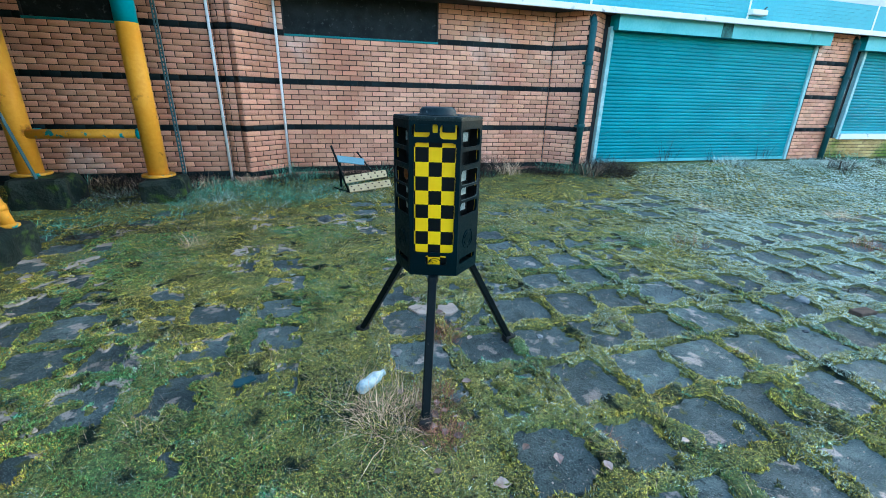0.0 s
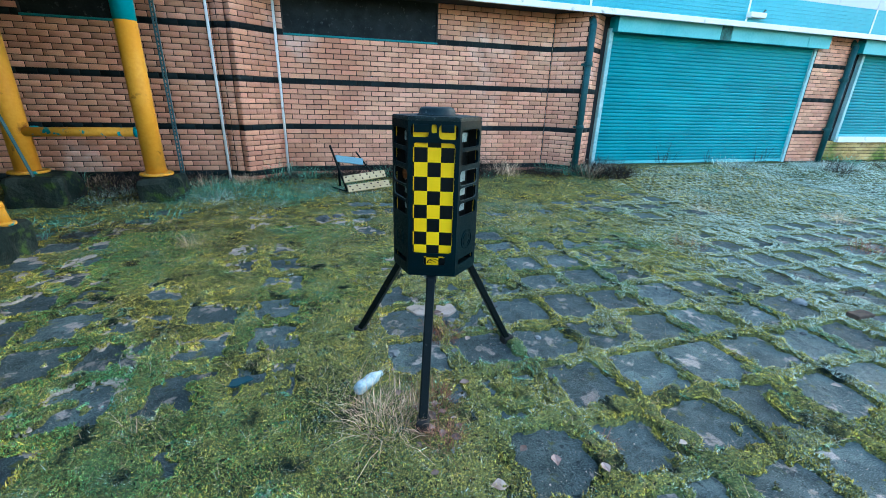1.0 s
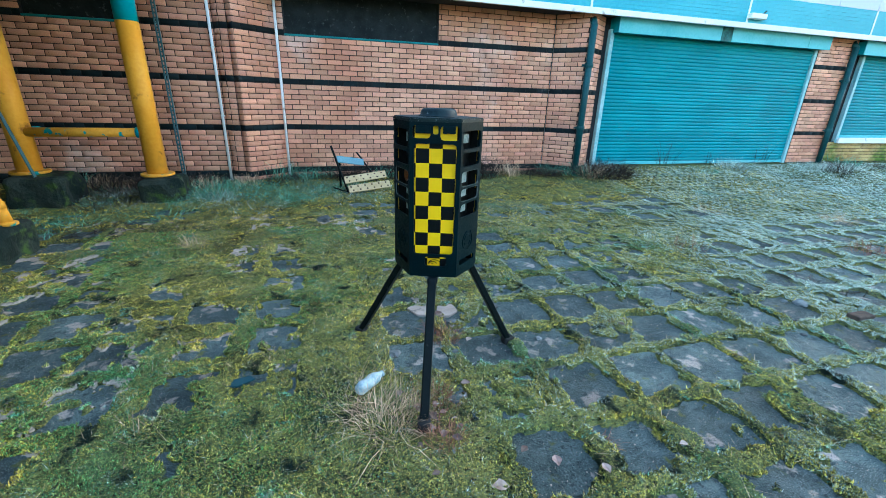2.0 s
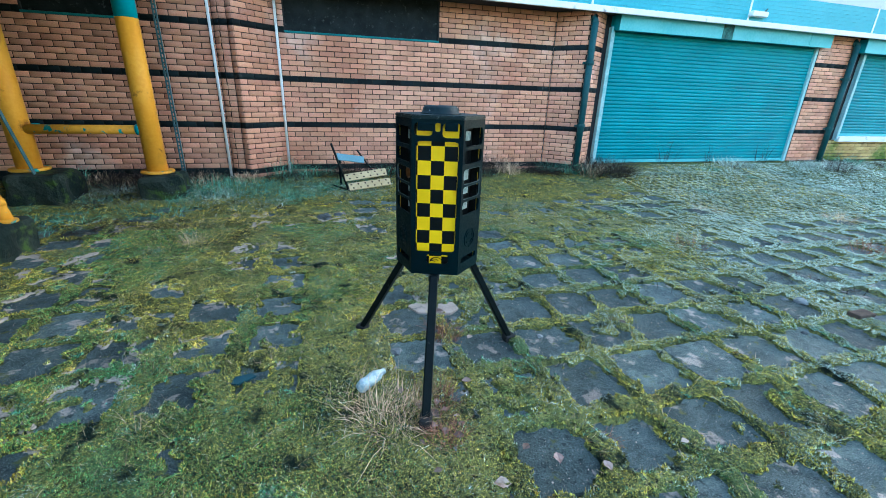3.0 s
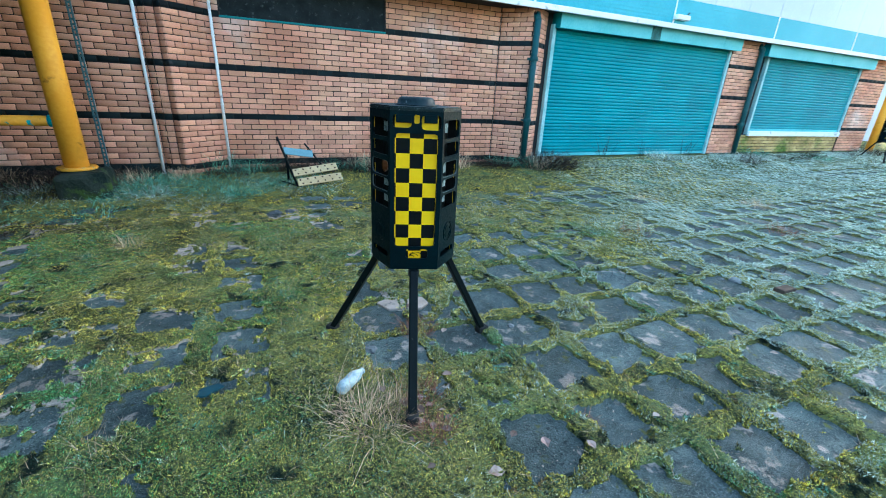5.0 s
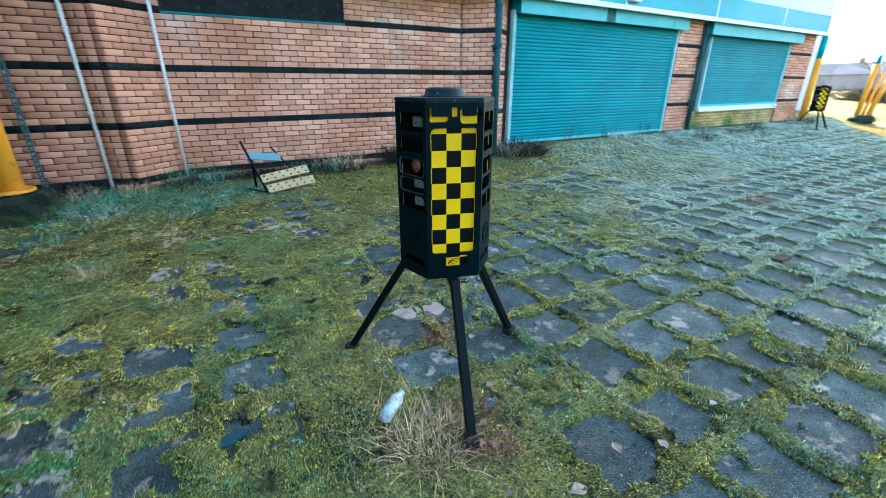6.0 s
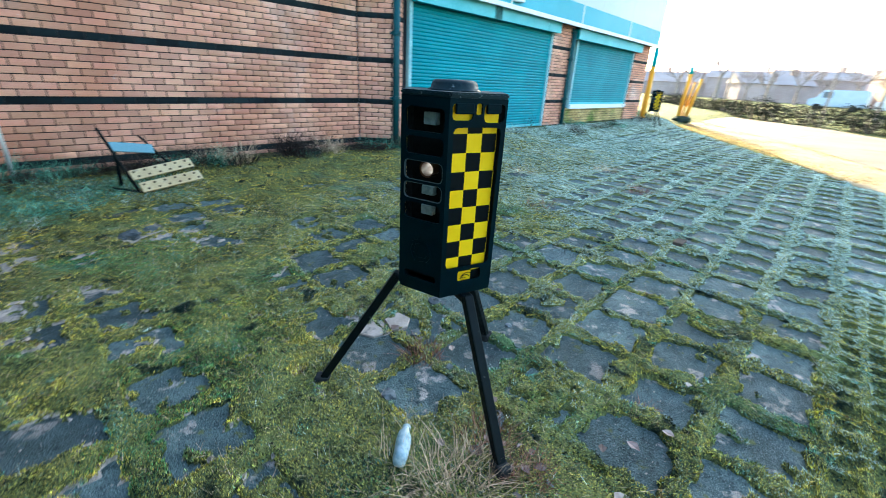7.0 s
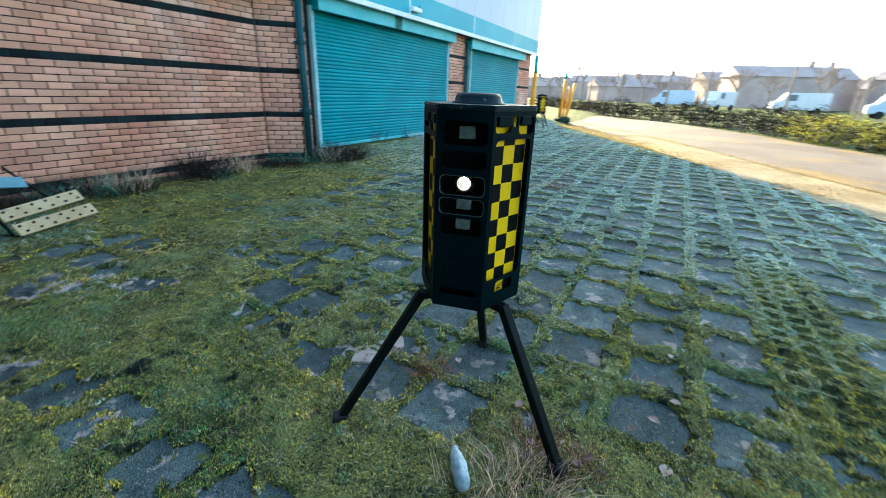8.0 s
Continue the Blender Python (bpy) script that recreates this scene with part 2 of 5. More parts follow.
RIM = mat("clear_plastic_rim", (0.05, 0.07, 0.075), (0.08, 0.10, 0.10), 0.15, bump=0, spec=0.6)
AMBER = mat("amber_reflector", (0.03, 0.012, 0.003), (0.05, 0.02, 0.006), 0.4)


# ---- mesh helpers ----
def part(name, bm, material, parent=None, label="", smooth=False):
    me = bpy.data.meshes.new(name)
    bm.normal_update()
    bm.to_mesh(me)
    bm.free()
    for m in material if isinstance(material, (list, tuple)) else (material,):
        me.materials.append(m)
    if smooth:
        me.shade_smooth()
    ob = new(name, me)
    ob.parent = parent
    return tagged(ob, label)


def sheet(name, verts, faces, material, parent=None, label="", smooth=False):
    """A mesh straight from arrays of points and of equal-sized faces."""
    me = bpy.data.meshes.new(name)
    verts, faces = np.asarray(verts, np.float32), np.asarray(faces, np.int32)
    me.vertices.add(len(verts))
    me.vertices.foreach_set("co", verts.ravel())
    k = faces.shape[1]
    me.loops.add(faces.size)
    me.loops.foreach_set("vertex_index", faces.ravel())
    me.polygons.add(len(faces))
    me.polygons.foreach_set("loop_start", np.arange(0, faces.size, k, dtype=np.int32))
    me.polygons.foreach_set("loop_total", np.full(len(faces), k, np.int32))
    me.update(calc_edges=True)
    me.materials.append(material)
    if smooth:
        me.shade_smooth()
    ob = new(name, me)
    ob.parent = parent
    return tagged(ob, label)


def thing(name, label, category, at=(0, 0, 0), turn=0.0, group="", kind=""):
    ob = new(name)
    ob.matrix_basis = pose(*at, 0, 0, turn)
    return tagged(ob, label, category, group, kind)


def box(bm, x0, x1, y0, y1, z0, z1, bevel=0.0, m=None):
    made = bmesh.ops.create_cube(bm, size=1.0, matrix=Matrix.Translation(((x0 + x1) / 2, (y0 + y1) / 2, (z0 + z1) / 2)) @ Matrix.Diagonal((x1 - x0, y1 - y0, z1 - z0, 1)))
    vs = made["verts"]
    if bevel:
        es = list({e for v in vs for e in v.link_edges})
        out = bmesh.ops.bevel(bm, geom=es, offset=bevel, segments=2, affect="EDGES", profile=0.5)
        vs = list({v for f in out["faces"] for v in f.verts} | {v for v in vs if v.is_valid})
    if m is not None:
        bmesh.ops.transform(bm, matrix=m, verts=vs)
    return bm


def boxed(*a, **k):
    return box(bmesh.new(), *a, **k)


def rod(bm, p, q, r, r2=None, sides=16, caps=True):
    p, q = Vector(p), Vector(q)
    d = q - p
    m = Matrix.Translation((p + q) / 2) @ d.to_track_quat("Z", "Y").to_matrix().to_4x4()
    bmesh.ops.create_cone(bm, cap_ends=caps, segments=sides, radius1=r, radius2=r if r2 is None else r2, depth=d.length, matrix=m)
    return bm


def bar(bm, p, q, w, h, bevel=0.003):
    """A square-section bar from p to q."""
    p, q = Vector(p), Vector(q)
    d = q - p
    m = Matrix.Translation(p) @ d.to_track_quat("Z", "Y").to_matrix().to_4x4()
    return box(bm, -w / 2, w / 2, -h / 2, h / 2, 0, d.length, bevel, m)


def lathe(bm, prof, sides=24, at=(0, 0, 0)):
    rings = [[bm.verts.new((at[0] + r * math.cos(a), at[1] + r * math.sin(a), at[2] + z)) for a in (2 * math.pi * i / sides for i in range(sides))] for r, z in prof]
    for a, b in zip(rings, rings[1:]):
        for i in range(sides):
            bm.faces.new((a[i], a[(i + 1) % sides], b[(i + 1) % sides], b[i]))
    bm.faces.new(rings[0][::-1])
    bm.faces.new(rings[-1])
    return bm


def prism(bm, pts, z0, z1):
    a = [bm.verts.new((x, y, z0)) for x, y in pts]
    b = [bm.verts.new((x, y, z1)) for x, y in pts]
    bm.faces.new(a[::-1])
    bm.faces.new(b)
    for i in range(len(pts)):
        j = (i + 1) % len(pts)
        bm.faces.new((a[i], a[j], b[j], b[i]))
    return bm


# ---- noise on arrays ----
def lattice(ix, iy, seed):
    h = (ix.astype(np.int64) * 374761393 + iy.astype(np.int64) * 668265263 + seed * 1442695041) & 0xFFFFFFFF
    h = ((h ^ (h >> 13)) * 1274126177) & 0xFFFFFFFF
    return ((h ^ (h >> 16)) & 0xFFFF) / 65535.0


def vnoise(x, y, seed=0):
    ix, iy = np.floor(x), np.floor(y)
    fx, fy = x - ix, y - iy
    fx, fy = fx * fx * (3 - 2 * fx), fy * fy * (3 - 2 * fy)
    a, b = lattice(ix, iy, seed), lattice(ix + 1, iy, seed)
    c, d = lattice(ix, iy + 1, seed), lattice(ix + 1, iy + 1, seed)
    return (a * (1 - fx) + b * fx) * (1 - fy) + (c * (1 - fx) + d * fx) * fy


def fbm(x, y, scale, seed=0, octaves=4):
    t, w, out = 0.0, 1.0, 0.0
    for k in range(octaves):
        out = out + w * vnoise(x * scale * 2 ** k + 17.3 * k, y * scale * 2 ** k - 9.1 * k, seed + k)
        t += w
        w *= 0.5
    return out / t


def step(lo, hi, v):
    t = np.clip((v - lo) / (hi - lo), 0, 1)
    return t * t * (3 - 2 * t)


# ---- ground: moss carpet, paving slabs, verge and road ----
PITCH, X0, Y0 = 0.344, -0.092, 1.000
# slabs on the mossy side that lie open, column and row, and how far
OPEN = {(-4, 3): 0.5, (-4, 4): 0.5, (-3, 2): 0.9, (-3, 3): 0.5, (-3, 4): 0.6, (-3, 5): 0.5, (-2, 1): 0.5, (-2, 2): 0.8, (-2, 3): 0.6, (-2, 4): 0.8, (-2, 6): 0.6, (-2, 7): 0.5,
        (-1, 2): 0.8, (-1, 3): 1.0, (-1, 4): 1.0, (-1, 5): 0.8, (-1, 6): 0.5, (-1, 7): 0.4, (1, 2): 0.6, (1, 3): 0.9, (1, 4): 0.7, (1, 7): 0.5, (2, 5): 0.8}
open_slabs = np.zeros((40, 40))
for (i, j), v in OPEN.items():
    open_slabs[i + 20, j + 20] = v


def beyond(x, y):
    """Metres past the paving's far edge, towards the road."""
    return (x - 16.66) * 0.512 - (y - 5.56) * 0.859


def rise(x, y):
    """The ground climbs a little towards the wall."""
    return 0.07 * step(4.9, 6.4, y) + 0.10 * step(4.9, 6.25, y) * step(3.9, 4.8, x)


def cells(x, y):
    """Where open-celled grass pavers lie instead of slabs: a strip across the near corner and a field before the shutters."""
    wob = 0.5 * (fbm(x, y, 0.9, 15, 2) - 0.5)
    near = step(0.70, 0.66, y) * step(0.30, 0.34, y) * step(0.75, 0.95, x) * step(3.3, 3.0, x)
    return np.maximum(near, step(4.2, 4.6, x + wob) * step(3.35, 3.55, y + wob) * step(10.5, 9.5, x))


def cover(x, y, flaked=False):
    """0 where a slab lies bare, 1 where moss covers it; flaked: where its pale worn rim shows."""
    wx = x + 0.05 * (fbm(x, y, 3.0, 3, 2) - 0.5)
    wy = y + 0.05 * (fbm(x, y, 3.0, 9, 2) - 0.5)
    gx = np.abs((wx - X0) / PITCH - np.round((wx - X0) / PITCH)) * PITCH
    gy = np.abs((wy - Y0) / PITCH - np.round((wy - Y0) / PITCH)) * PITCH
    fine = fbm(x, y, 16.0, 21, 5) - 0.5
    wide = 0.015 + 0.036 * fbm(x, y, 1.7, 5, 3)
    out = step(2.0, 5.5, x)
    joint = step(0.014, -0.010, np.minimum(gx + 0.004 * out, gy - 0.012 * out) - wide + 0.11 * (1 - 0.4 * out) * fine)
    left = step(0.75, -0.1, x)
    front = np.exp(-(((x - 0.25) / 0.42) ** 2 + ((y - 1.25) / 0.6) ** 2))
    strip = np.exp(-(((x - 0.05) / 0.22) ** 2)) * step(4.2, 2.2, y)
    far = step(1.7, 3.2, y) * step(5.5, 2.9, x)
    near_left = step(2.0, 1.3, y + 0.25 * x) * left
    wall = step(4.9, 5.5, y)
    bias = 0.10 * left - 0.22 * step(-0.9, -1.7, x) * step(5.2, 4.6, y) + 0.30 * front + 0.22 * strip + 0.19 * far + 0.13 * near_left + 0.6 * wall - 0.055 - 0.09 * out * (1 - wall)
    u, v = (x - X0) / PITCH, (y - Y0) / PITCH
    inside = (np.abs(u) < 19) & (np.abs(v) < 19)
    iu, iv = np.where(inside, np.floor(u), 19).astype(int), np.where(inside, np.floor(v), 19).astype(int)
    slab_open = open_slabs[iu + 20, iv + 20] * step(0.47, 0.36, np.maximum(np.abs(u - iu - 0.47), np.abs(v - iv - 0.42)) + 1.3 * fine + 0.35 * (fbm(x, y, 7.0, 37, 2) - 0.5))
    p = fbm(x, y, 2.6, 31, 4) + bias + 0.45 * fine - 0.07 + (0.06 - 0.31 * slab_open) * left
    patch = step(0.50, 0.57, p)
    worn = step(0.50, 0.53, p) * step(0.645, 0.61, p) * step(0.47, 0.51, fbm(x, y, 3.3, 61, 3) + 0.06 * left) * step(5.0, 4.4, y) * step(0.9, 0.5, x) * (1 - front)
    worn = worn * (1 - joint * 0.8)
    if flaked:
        return worn
    out = np.maximum(joint * (1 - worn * 0.6), patch * (1 - worn) + 0.62 * worn)
    pitch = PITCH / 3
    cx = np.abs((x - X0) / pitch - np.round((x - X0) / pitch)) * pitch
    cy = np.abs((y - Y0) / pitch - np.round((y - Y0) / pitch)) * pitch
    web = step(0.030, 0.012, np.minimum(cx, cy) + 0.05 * fine + 0.012 * (fbm(x, y, 3.0, 19, 2) - 0.5))
    return out + cells(x, y) * (np.maximum(web, step(5.6, 5.9, y)) - out)


def graded(lo, hi, fine_lo, fine_hi, fine, grow, cap):
    out = list(np.arange(fine_lo, fine_hi, fine))
    s, v = fine, fine_hi
    while v < hi:
        out.append(v)
        s = min(s * grow, cap(v)) if s * grow < cap(v) else cap(v)
        v += s
    out.append(hi)
    s, v = fine, fine_lo - fine
    low = []
    while v > lo:
        low.append(v)
        s = min(s * grow, cap(v))
        v -= s
    return np.array([lo] + low[::-1] + out)


cap_x = lambda v: max(1.0, abs(v) * 0.2) if v > 20 or v < -9 else 0.3 if v < -4 else 0.05 if v < 9 else 0.16
cap_y = lambda v: max(1.0, abs(v) * 0.2) if v > 8 or v < -9 else 0.3 if v < -1.5 else 0.05 if v < 6.5 else 0.5
gx = graded(-500, 700, -1.8, 2.6, 0.0135, 1.05, cap_x)
gy = graded(-600, 500, 0.7, 4.2, 0.0135, 1.05, cap_y)
X, Y = np.meshgrid(gx, gy)
C = cover(X, Y)
past = beyond(X, Y)
paved = step(0.0, -0.4, past) * step(24, 20, X) * step(-7, -5, Y) * step(-7, -6, X)
lump = fbm(X, Y, 22.0, 41, 3)
Z_moss = -0.013 + 0.023 * C + C * (0.027 * lump + 0.016 * fbm(X, Y, 5.0, 51, 2) - 0.012)
Z = np.where(paved > 0, Z_moss * paved, 0) + rise(X, Y) + (1 - paved) * -0.01
Z += -0.5 * step(60, 400, np.hypot(X, Y))
ny, nx = X.shape
idx = np.arange(nx * ny).reshape(ny, nx)
quads = np.stack([idx[:-1, :-1], idx[:-1, 1:], idx[1:, 1:], idx[1:, :-1]], -1).reshape(-1, 4)
ground = sheet("ground", np.stack([X, Y, Z], -1).reshape(-1, 3), quads, MOSS, smooth=True)
# sandy flaked concrete where the moss has peeled from the slabs
ground.data.attributes.new("flaked", "FLOAT", "POINT").data.foreach_set("value", cover(X, Y, True).reshape(-1).astype(np.float32))
gn, gl = MOSS.node_tree.nodes, MOSS.node_tree.links
bare, flake, grain, tone = gn.new("ShaderNodeAttribute"), gn.new("ShaderNodeMix"), gn.new("ShaderNodeTexNoise"), gn.new("ShaderNodeMapRange")
bare.attribute_name = "flaked"
grain.inputs["Scale"].default_value, grain.inputs["Detail"].default_value = 90, 8
flake.data_type = "RGBA"
gl.new(gn["Principled BSDF"].inputs["Base Color"].links[0].from_socket, flake.inputs[6])
sand = gn.new("ShaderNodeMix")
sand.data_type = "RGBA"
sand.inputs[6].default_value, sand.inputs[7].default_value = (0.15, 0.125, 0.11, 1), (0.50, 0.41, 0.345, 1)
gl.new(grain.outputs["Fac"], tone.inputs["Value"])
tone.inputs["From Min"].default_value, tone.inputs["From Max"].default_value = 0.35, 0.6
gl.new(tone.outputs[0], sand.inputs["Factor"])
ragged, edge = gn.new("ShaderNodeMath"), gn.new("ShaderNodeMapRange")
ragged.operation = "MULTIPLY_ADD"
rough_edge = gn.new("ShaderNodeTexNoise")
rough_edge.inputs["Scale"].default_value, rough_edge.inputs["Detail"].default_value, rough_edge.inputs["Roughness"].default_value = 24, 9, 0.68
gl.new(rough_edge.outputs["Fac"], ragged.inputs[0])
ragged.inputs[1].default_value = 1.5
gl.new(bare.outputs["Fac"], ragged.inputs[2])
edge.interpolation_type = "SMOOTHSTEP"
edge.inputs["From Min"].default_value, edge.inputs["From Max"].default_value = 1.17, 1.32
gl.new(ragged.outputs[0], edge.inputs["Value"])
gl.new(edge.outputs[0], flake.inputs["Factor"])
gl.new(sand.outputs[2], flake.inputs[7])
gl.new(flake.outputs[2], gn["Principled BSDF"].inputs["Base Color"])
tagged(ground, "yellow-green moss and short grass over old paving", "ground", kind="structure")

# road and dry verge beyond the shade, as thin sheets on the ground
NEAR_EDGE = [(3.0, -3.5), (8.71, -0.57), (11.54, 0.70), (14.29, 2.12), (17.92, 4.25), (30, 11.2), (60, 29)]
FAR_EDGE = [(5.0, -7.5), (13.4, -3.2), (15.2, -2.3), (17.9, -1.3), (23.0, 1.4), (27.5, 6.4), (60, 27)]


def strip(name, a, b, z, material, label, cat):
    bm = bmesh.new()
    rows = []
    for k in range(len(a) - 1):
        for i in range(8):
            t = i / 8
            p = [(a[k][j] * (1 - t) + a[k + 1][j] * t, b[k][j] * (1 - t) + b[k + 1][j] * t) for j in (0, 1)]
            rows.append([bm.verts.new((p[0][0] * (1 - s) + p[0][1] * s, p[1][0] * (1 - s) + p[1][1] * s, z + 0.02 * math.sin(3.14 * s))) for s in (0, 0.25, 0.5, 0.75, 1)])
    for r, q in zip(rows, rows[1:]):
        for i in range(4):
            bm.faces.new((r[i], r[i + 1], q[i + 1], q[i]))
    bmesh.ops.recalc_face_normals(bm, faces=bm.faces)
    return tagged(part(name, bm, material), label, cat, kind="structure")


road = strip("road", NEAR_EDGE, FAR_EDGE, 0.03, ROAD, "pale worn asphalt road in low sunlight", "road")
verge = strip("verge", [(p[0] - 0.6, p[1] + 1.2) for p in NEAR_EDGE], [(p[0] + 0.1, p[1] - 0.2) for p in NEAR_EDGE], 0.012, VERGE, "dry yellow grass verge along the road", "verge")


def slab_mesh(seed):
    rnd = random.Random(seed)
    h = PITCH / 2 - 0.012
    pts = []
    for k in range(4):
        a, b = [(-h, -h), (h, -h), (h, h), (-h, h)][k], [(h, -h), (h, h), (-h, h), (-h, -h)][k]
        for t in (0.06, 0.3, 0.5, 0.7, 0.94):
            inset = abs(rnd.gauss(0, 0.005)) + (0.008 if t in (0.06, 0.94) else 0)
            x, y = a[0] * (1 - t) + b[0] * t, a[1] * (1 - t) + b[1] * t
            pts.append((x * (1 - inset / h), y * (1 - inset / h)))
    bm = bmesh.new()
    low = [bm.verts.new((x, y, -0.04)) for x, y in pts]
    mid = [bm.verts.new((x, y, -0.006)) for x, y in pts]
    top = [bm.verts.new((x * 0.965, y * 0.965, rnd.uniform(-0.0015, 0.0015))) for x, y in pts]
    n = len(pts)
    for r, q in ((low, mid), (mid, top)):
        for i in range(n):
            bm.faces.new((r[i], r[(i + 1) % n], q[(i + 1) % n], q[i]))
    bm.faces.new(top)
    me = bpy.data.meshes.new("paving_slab")
    bm.to_mesh(me)
    bm.free()
    me.materials.append(SLAB)
    return me


# ---- the building ----
COURSE, BRICK_LONG, LOW = 0.591 / 9, 0.2, 0.0028
BANDS = (2, 11, 20, 29)
brick_jobs, dark_jobs = {}, {}


def run(name, p, q, z0, z1, holes=(), shade_to=-9):
    """A brick face from p to q (seen with the outside on the right-hand side of the way), with holes (u0, u1, z0, z1)."""
    p, q = Vector((*p, 0)), Vector((*q, 0))
    d = (q - p).normalized()
    length = (q - p).length
    out = Vector((d.y, -d.x, 0))
    turn = math.degrees(math.atan2(d.y, d.x))
    k = math.floor((z0 - LOW) / COURSE)
    while LOW + k * COURSE < z1 - 0.01:
        z = LOW + k * COURSE
        u = -BRICK_LONG + (BRICK_LONG / 2 if k % 2 else 0.0)
        while u < length:
            a, b = max(u, 0.0), min(u + BRICK_LONG, length)
            cut = [(h[0], h[1]) for h in holes if h[2] < z + COURSE / 2 < h[3]]
            spans = [(a, b)]
            for h in cut:
                spans = [s for x, y in spans for s in ((x, min(y, h[0])), (max(x, h[1]), y)) if s[1] - s[0] > 0.012]
            for x, y in spans:
                if y - x > 0.02:
                    c = p + d * (x + y) / 2
                    (dark_jobs if k in BANDS or k <= shade_to else brick_jobs).setdefault(name, []).append((c.x, c.y, z + COURSE / 2, y - x - 0.010, turn, out.x, out.y))
            u += BRICK_LONG
        k += 1
    return p, q, out


def mortar_wall(name, p, q, z0, z1, thick, label, holes=()):
    """The wall body behind the bricks: recessed 6 mm, open at the holes."""
    p, q = Vector((*p, 0)), Vector((*q, 0))
    d = (q - p).normalized()
    inn = Vector((-d.y, d.x, 0))
    length = (q - p).length
    us = sorted({0.0, length, *[u for h in holes for u in h[:2] if 0 < u < length]})
    zs = sorted({z0, z1, *[z for h in holes for z in h[2:] if z0 < z < z1]})
    bm = bmesh.new()
    m = Matrix.Translation(p + inn * 0.006) @ Matrix.Rotation(math.atan2(d.y, d.x), 4, "Z")
    for a, b in zip(us, us[1:]):
        for c, e in zip(zs, zs[1:]):
            if not any(h[0] < (a + b) / 2 < h[1] and h[2] < (c + e) / 2 < h[3] for h in holes):
                box(bm, a, b, 0, thick, c, e, 0, m)
    return tagged(part(name, bm, MORTAR), label, "wall", kind="structure")


TOP = 2.43
LEFT_Y, BAY_Y, SHUT_Y = 6.343, 6.57, 6.40
walls = [
    ("wall_left", (-9.0, LEFT_Y), (-1.14, LEFT_Y), [(5.98, 6.86, 1.905, 3.0)]),
    ("wall_left_step", (-1.14, LEFT_Y), (-1.06, 6.26), []),
    ("wall_left_fillet", (-1.06, 6.26), (-0.97, 6.26), []),
    ("wall_left_return", (-0.97, 6.26), (-0.90, 6.19), []),
    ("wall_left_splay", (-0.90, 6.19), (-0.43, BAY_Y), []),
    ("wall_bay", (-0.43, BAY_Y), (3.58, BAY_Y), [(0.08, 2.16, 1.905, 3.0)]),
    ("wall_right_splay", (3.58, BAY_Y), (3.94, 6.20), []),
    ("wall_right_nose", (3.94, 6.20), (4.04, 6.20), []),
    ("wall_right_return", (4.04, 6.20), (4.38, 6.46), []),
    ("wall_pier", (8.83, LEFT_Y), (9.78, LEFT_Y), []),
    ("wall_under_shutter", (9.78, LEFT_Y + 0.03), (13.85, LEFT_Y + 0.03), [(0, 4.4, 0.60, 3.0)]),
    ("wall_end", (13.85, LEFT_Y), (15.15, LEFT_Y), []),
]
wall_objects = {}
for name, p, q, holes in walls:
    # lowest courses of wall_left laid dark in place of shadow and weeds there
    run(name, p, q, -0.05, TOP, holes, 2 if name == "wall_left" else -9)
    wall_objects[name] = mortar_wall(name, p, q, -0.3, TOP, 0.25, "orange brick wall with dark brick bands", holes)

# plain body that closes the building behind and above, and casts the shade
bm = bmesh.new()
# unseen corner at x = 22 is added to put the shadow edge across the yard
prism(bm, [(-9.0, 6.95), (15.0, 6.95), (15.0, 8.4), (22.0, 8.72), (22.0, 20), (-9.0, 20)], -0.3, 7.2)
tagged(part("building_body", bm, PALE_PANEL), "plain pale body of the building behind the facade, with an unseen shade-casting corner", "wall", kind="structure")

# fascia: soffit, white trim, teal band, pale cladding
fascia = thing("fascia", "teal and pale metal cladding with a white trim over the brick wall", "fascia", kind="structure")
FY = 6.10
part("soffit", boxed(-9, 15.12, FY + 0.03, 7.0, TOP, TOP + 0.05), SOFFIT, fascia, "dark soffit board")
part("trim", boxed(-9, 15.15, FY - 0.012, FY + 0.03, TOP - 0.03, TOP + 0.05, 0.006), WHITE, fascia, "weathered white trim")
seams = [-9, -4.8, -1.9, 1.0, 3.85, 6.72, 9.6, 12.5, 15.12]
for a, b in zip(seams, seams[1:]):
    bm = bmesh.new()
    n = 14
    for i in range(n):
        z = TOP + 0.05 + i * 0.027
        box(bm, a + 0.012, b - 0.012, FY + (0 if i % 2 else 0.004), FY + 0.05, z, z + 0.027)
    part("teal_panel", bm, TEAL_PANEL, fascia)
    part("seam", boxed(a - 0.02, a + 0.012, FY - 0.006, FY + 0.05, TOP + 0.05, TOP + 0.43), WHITE, fascia)
    bm = bmesh.new()
    k = 3
    for i in range(k):
        u = a + (b - a) * i / k
        box(bm, u + 0.004, u + (b - a) / k - 0.004, FY + 0.006, FY + 0.05, TOP + 0.433, 7.2)
    part("pale_panel", bm, PALE_PANEL, fascia)
part("backing", boxed(-9, 15.12, FY + 0.05, 6.95, TOP + 0.05, 7.2), SOFFIT, fascia)

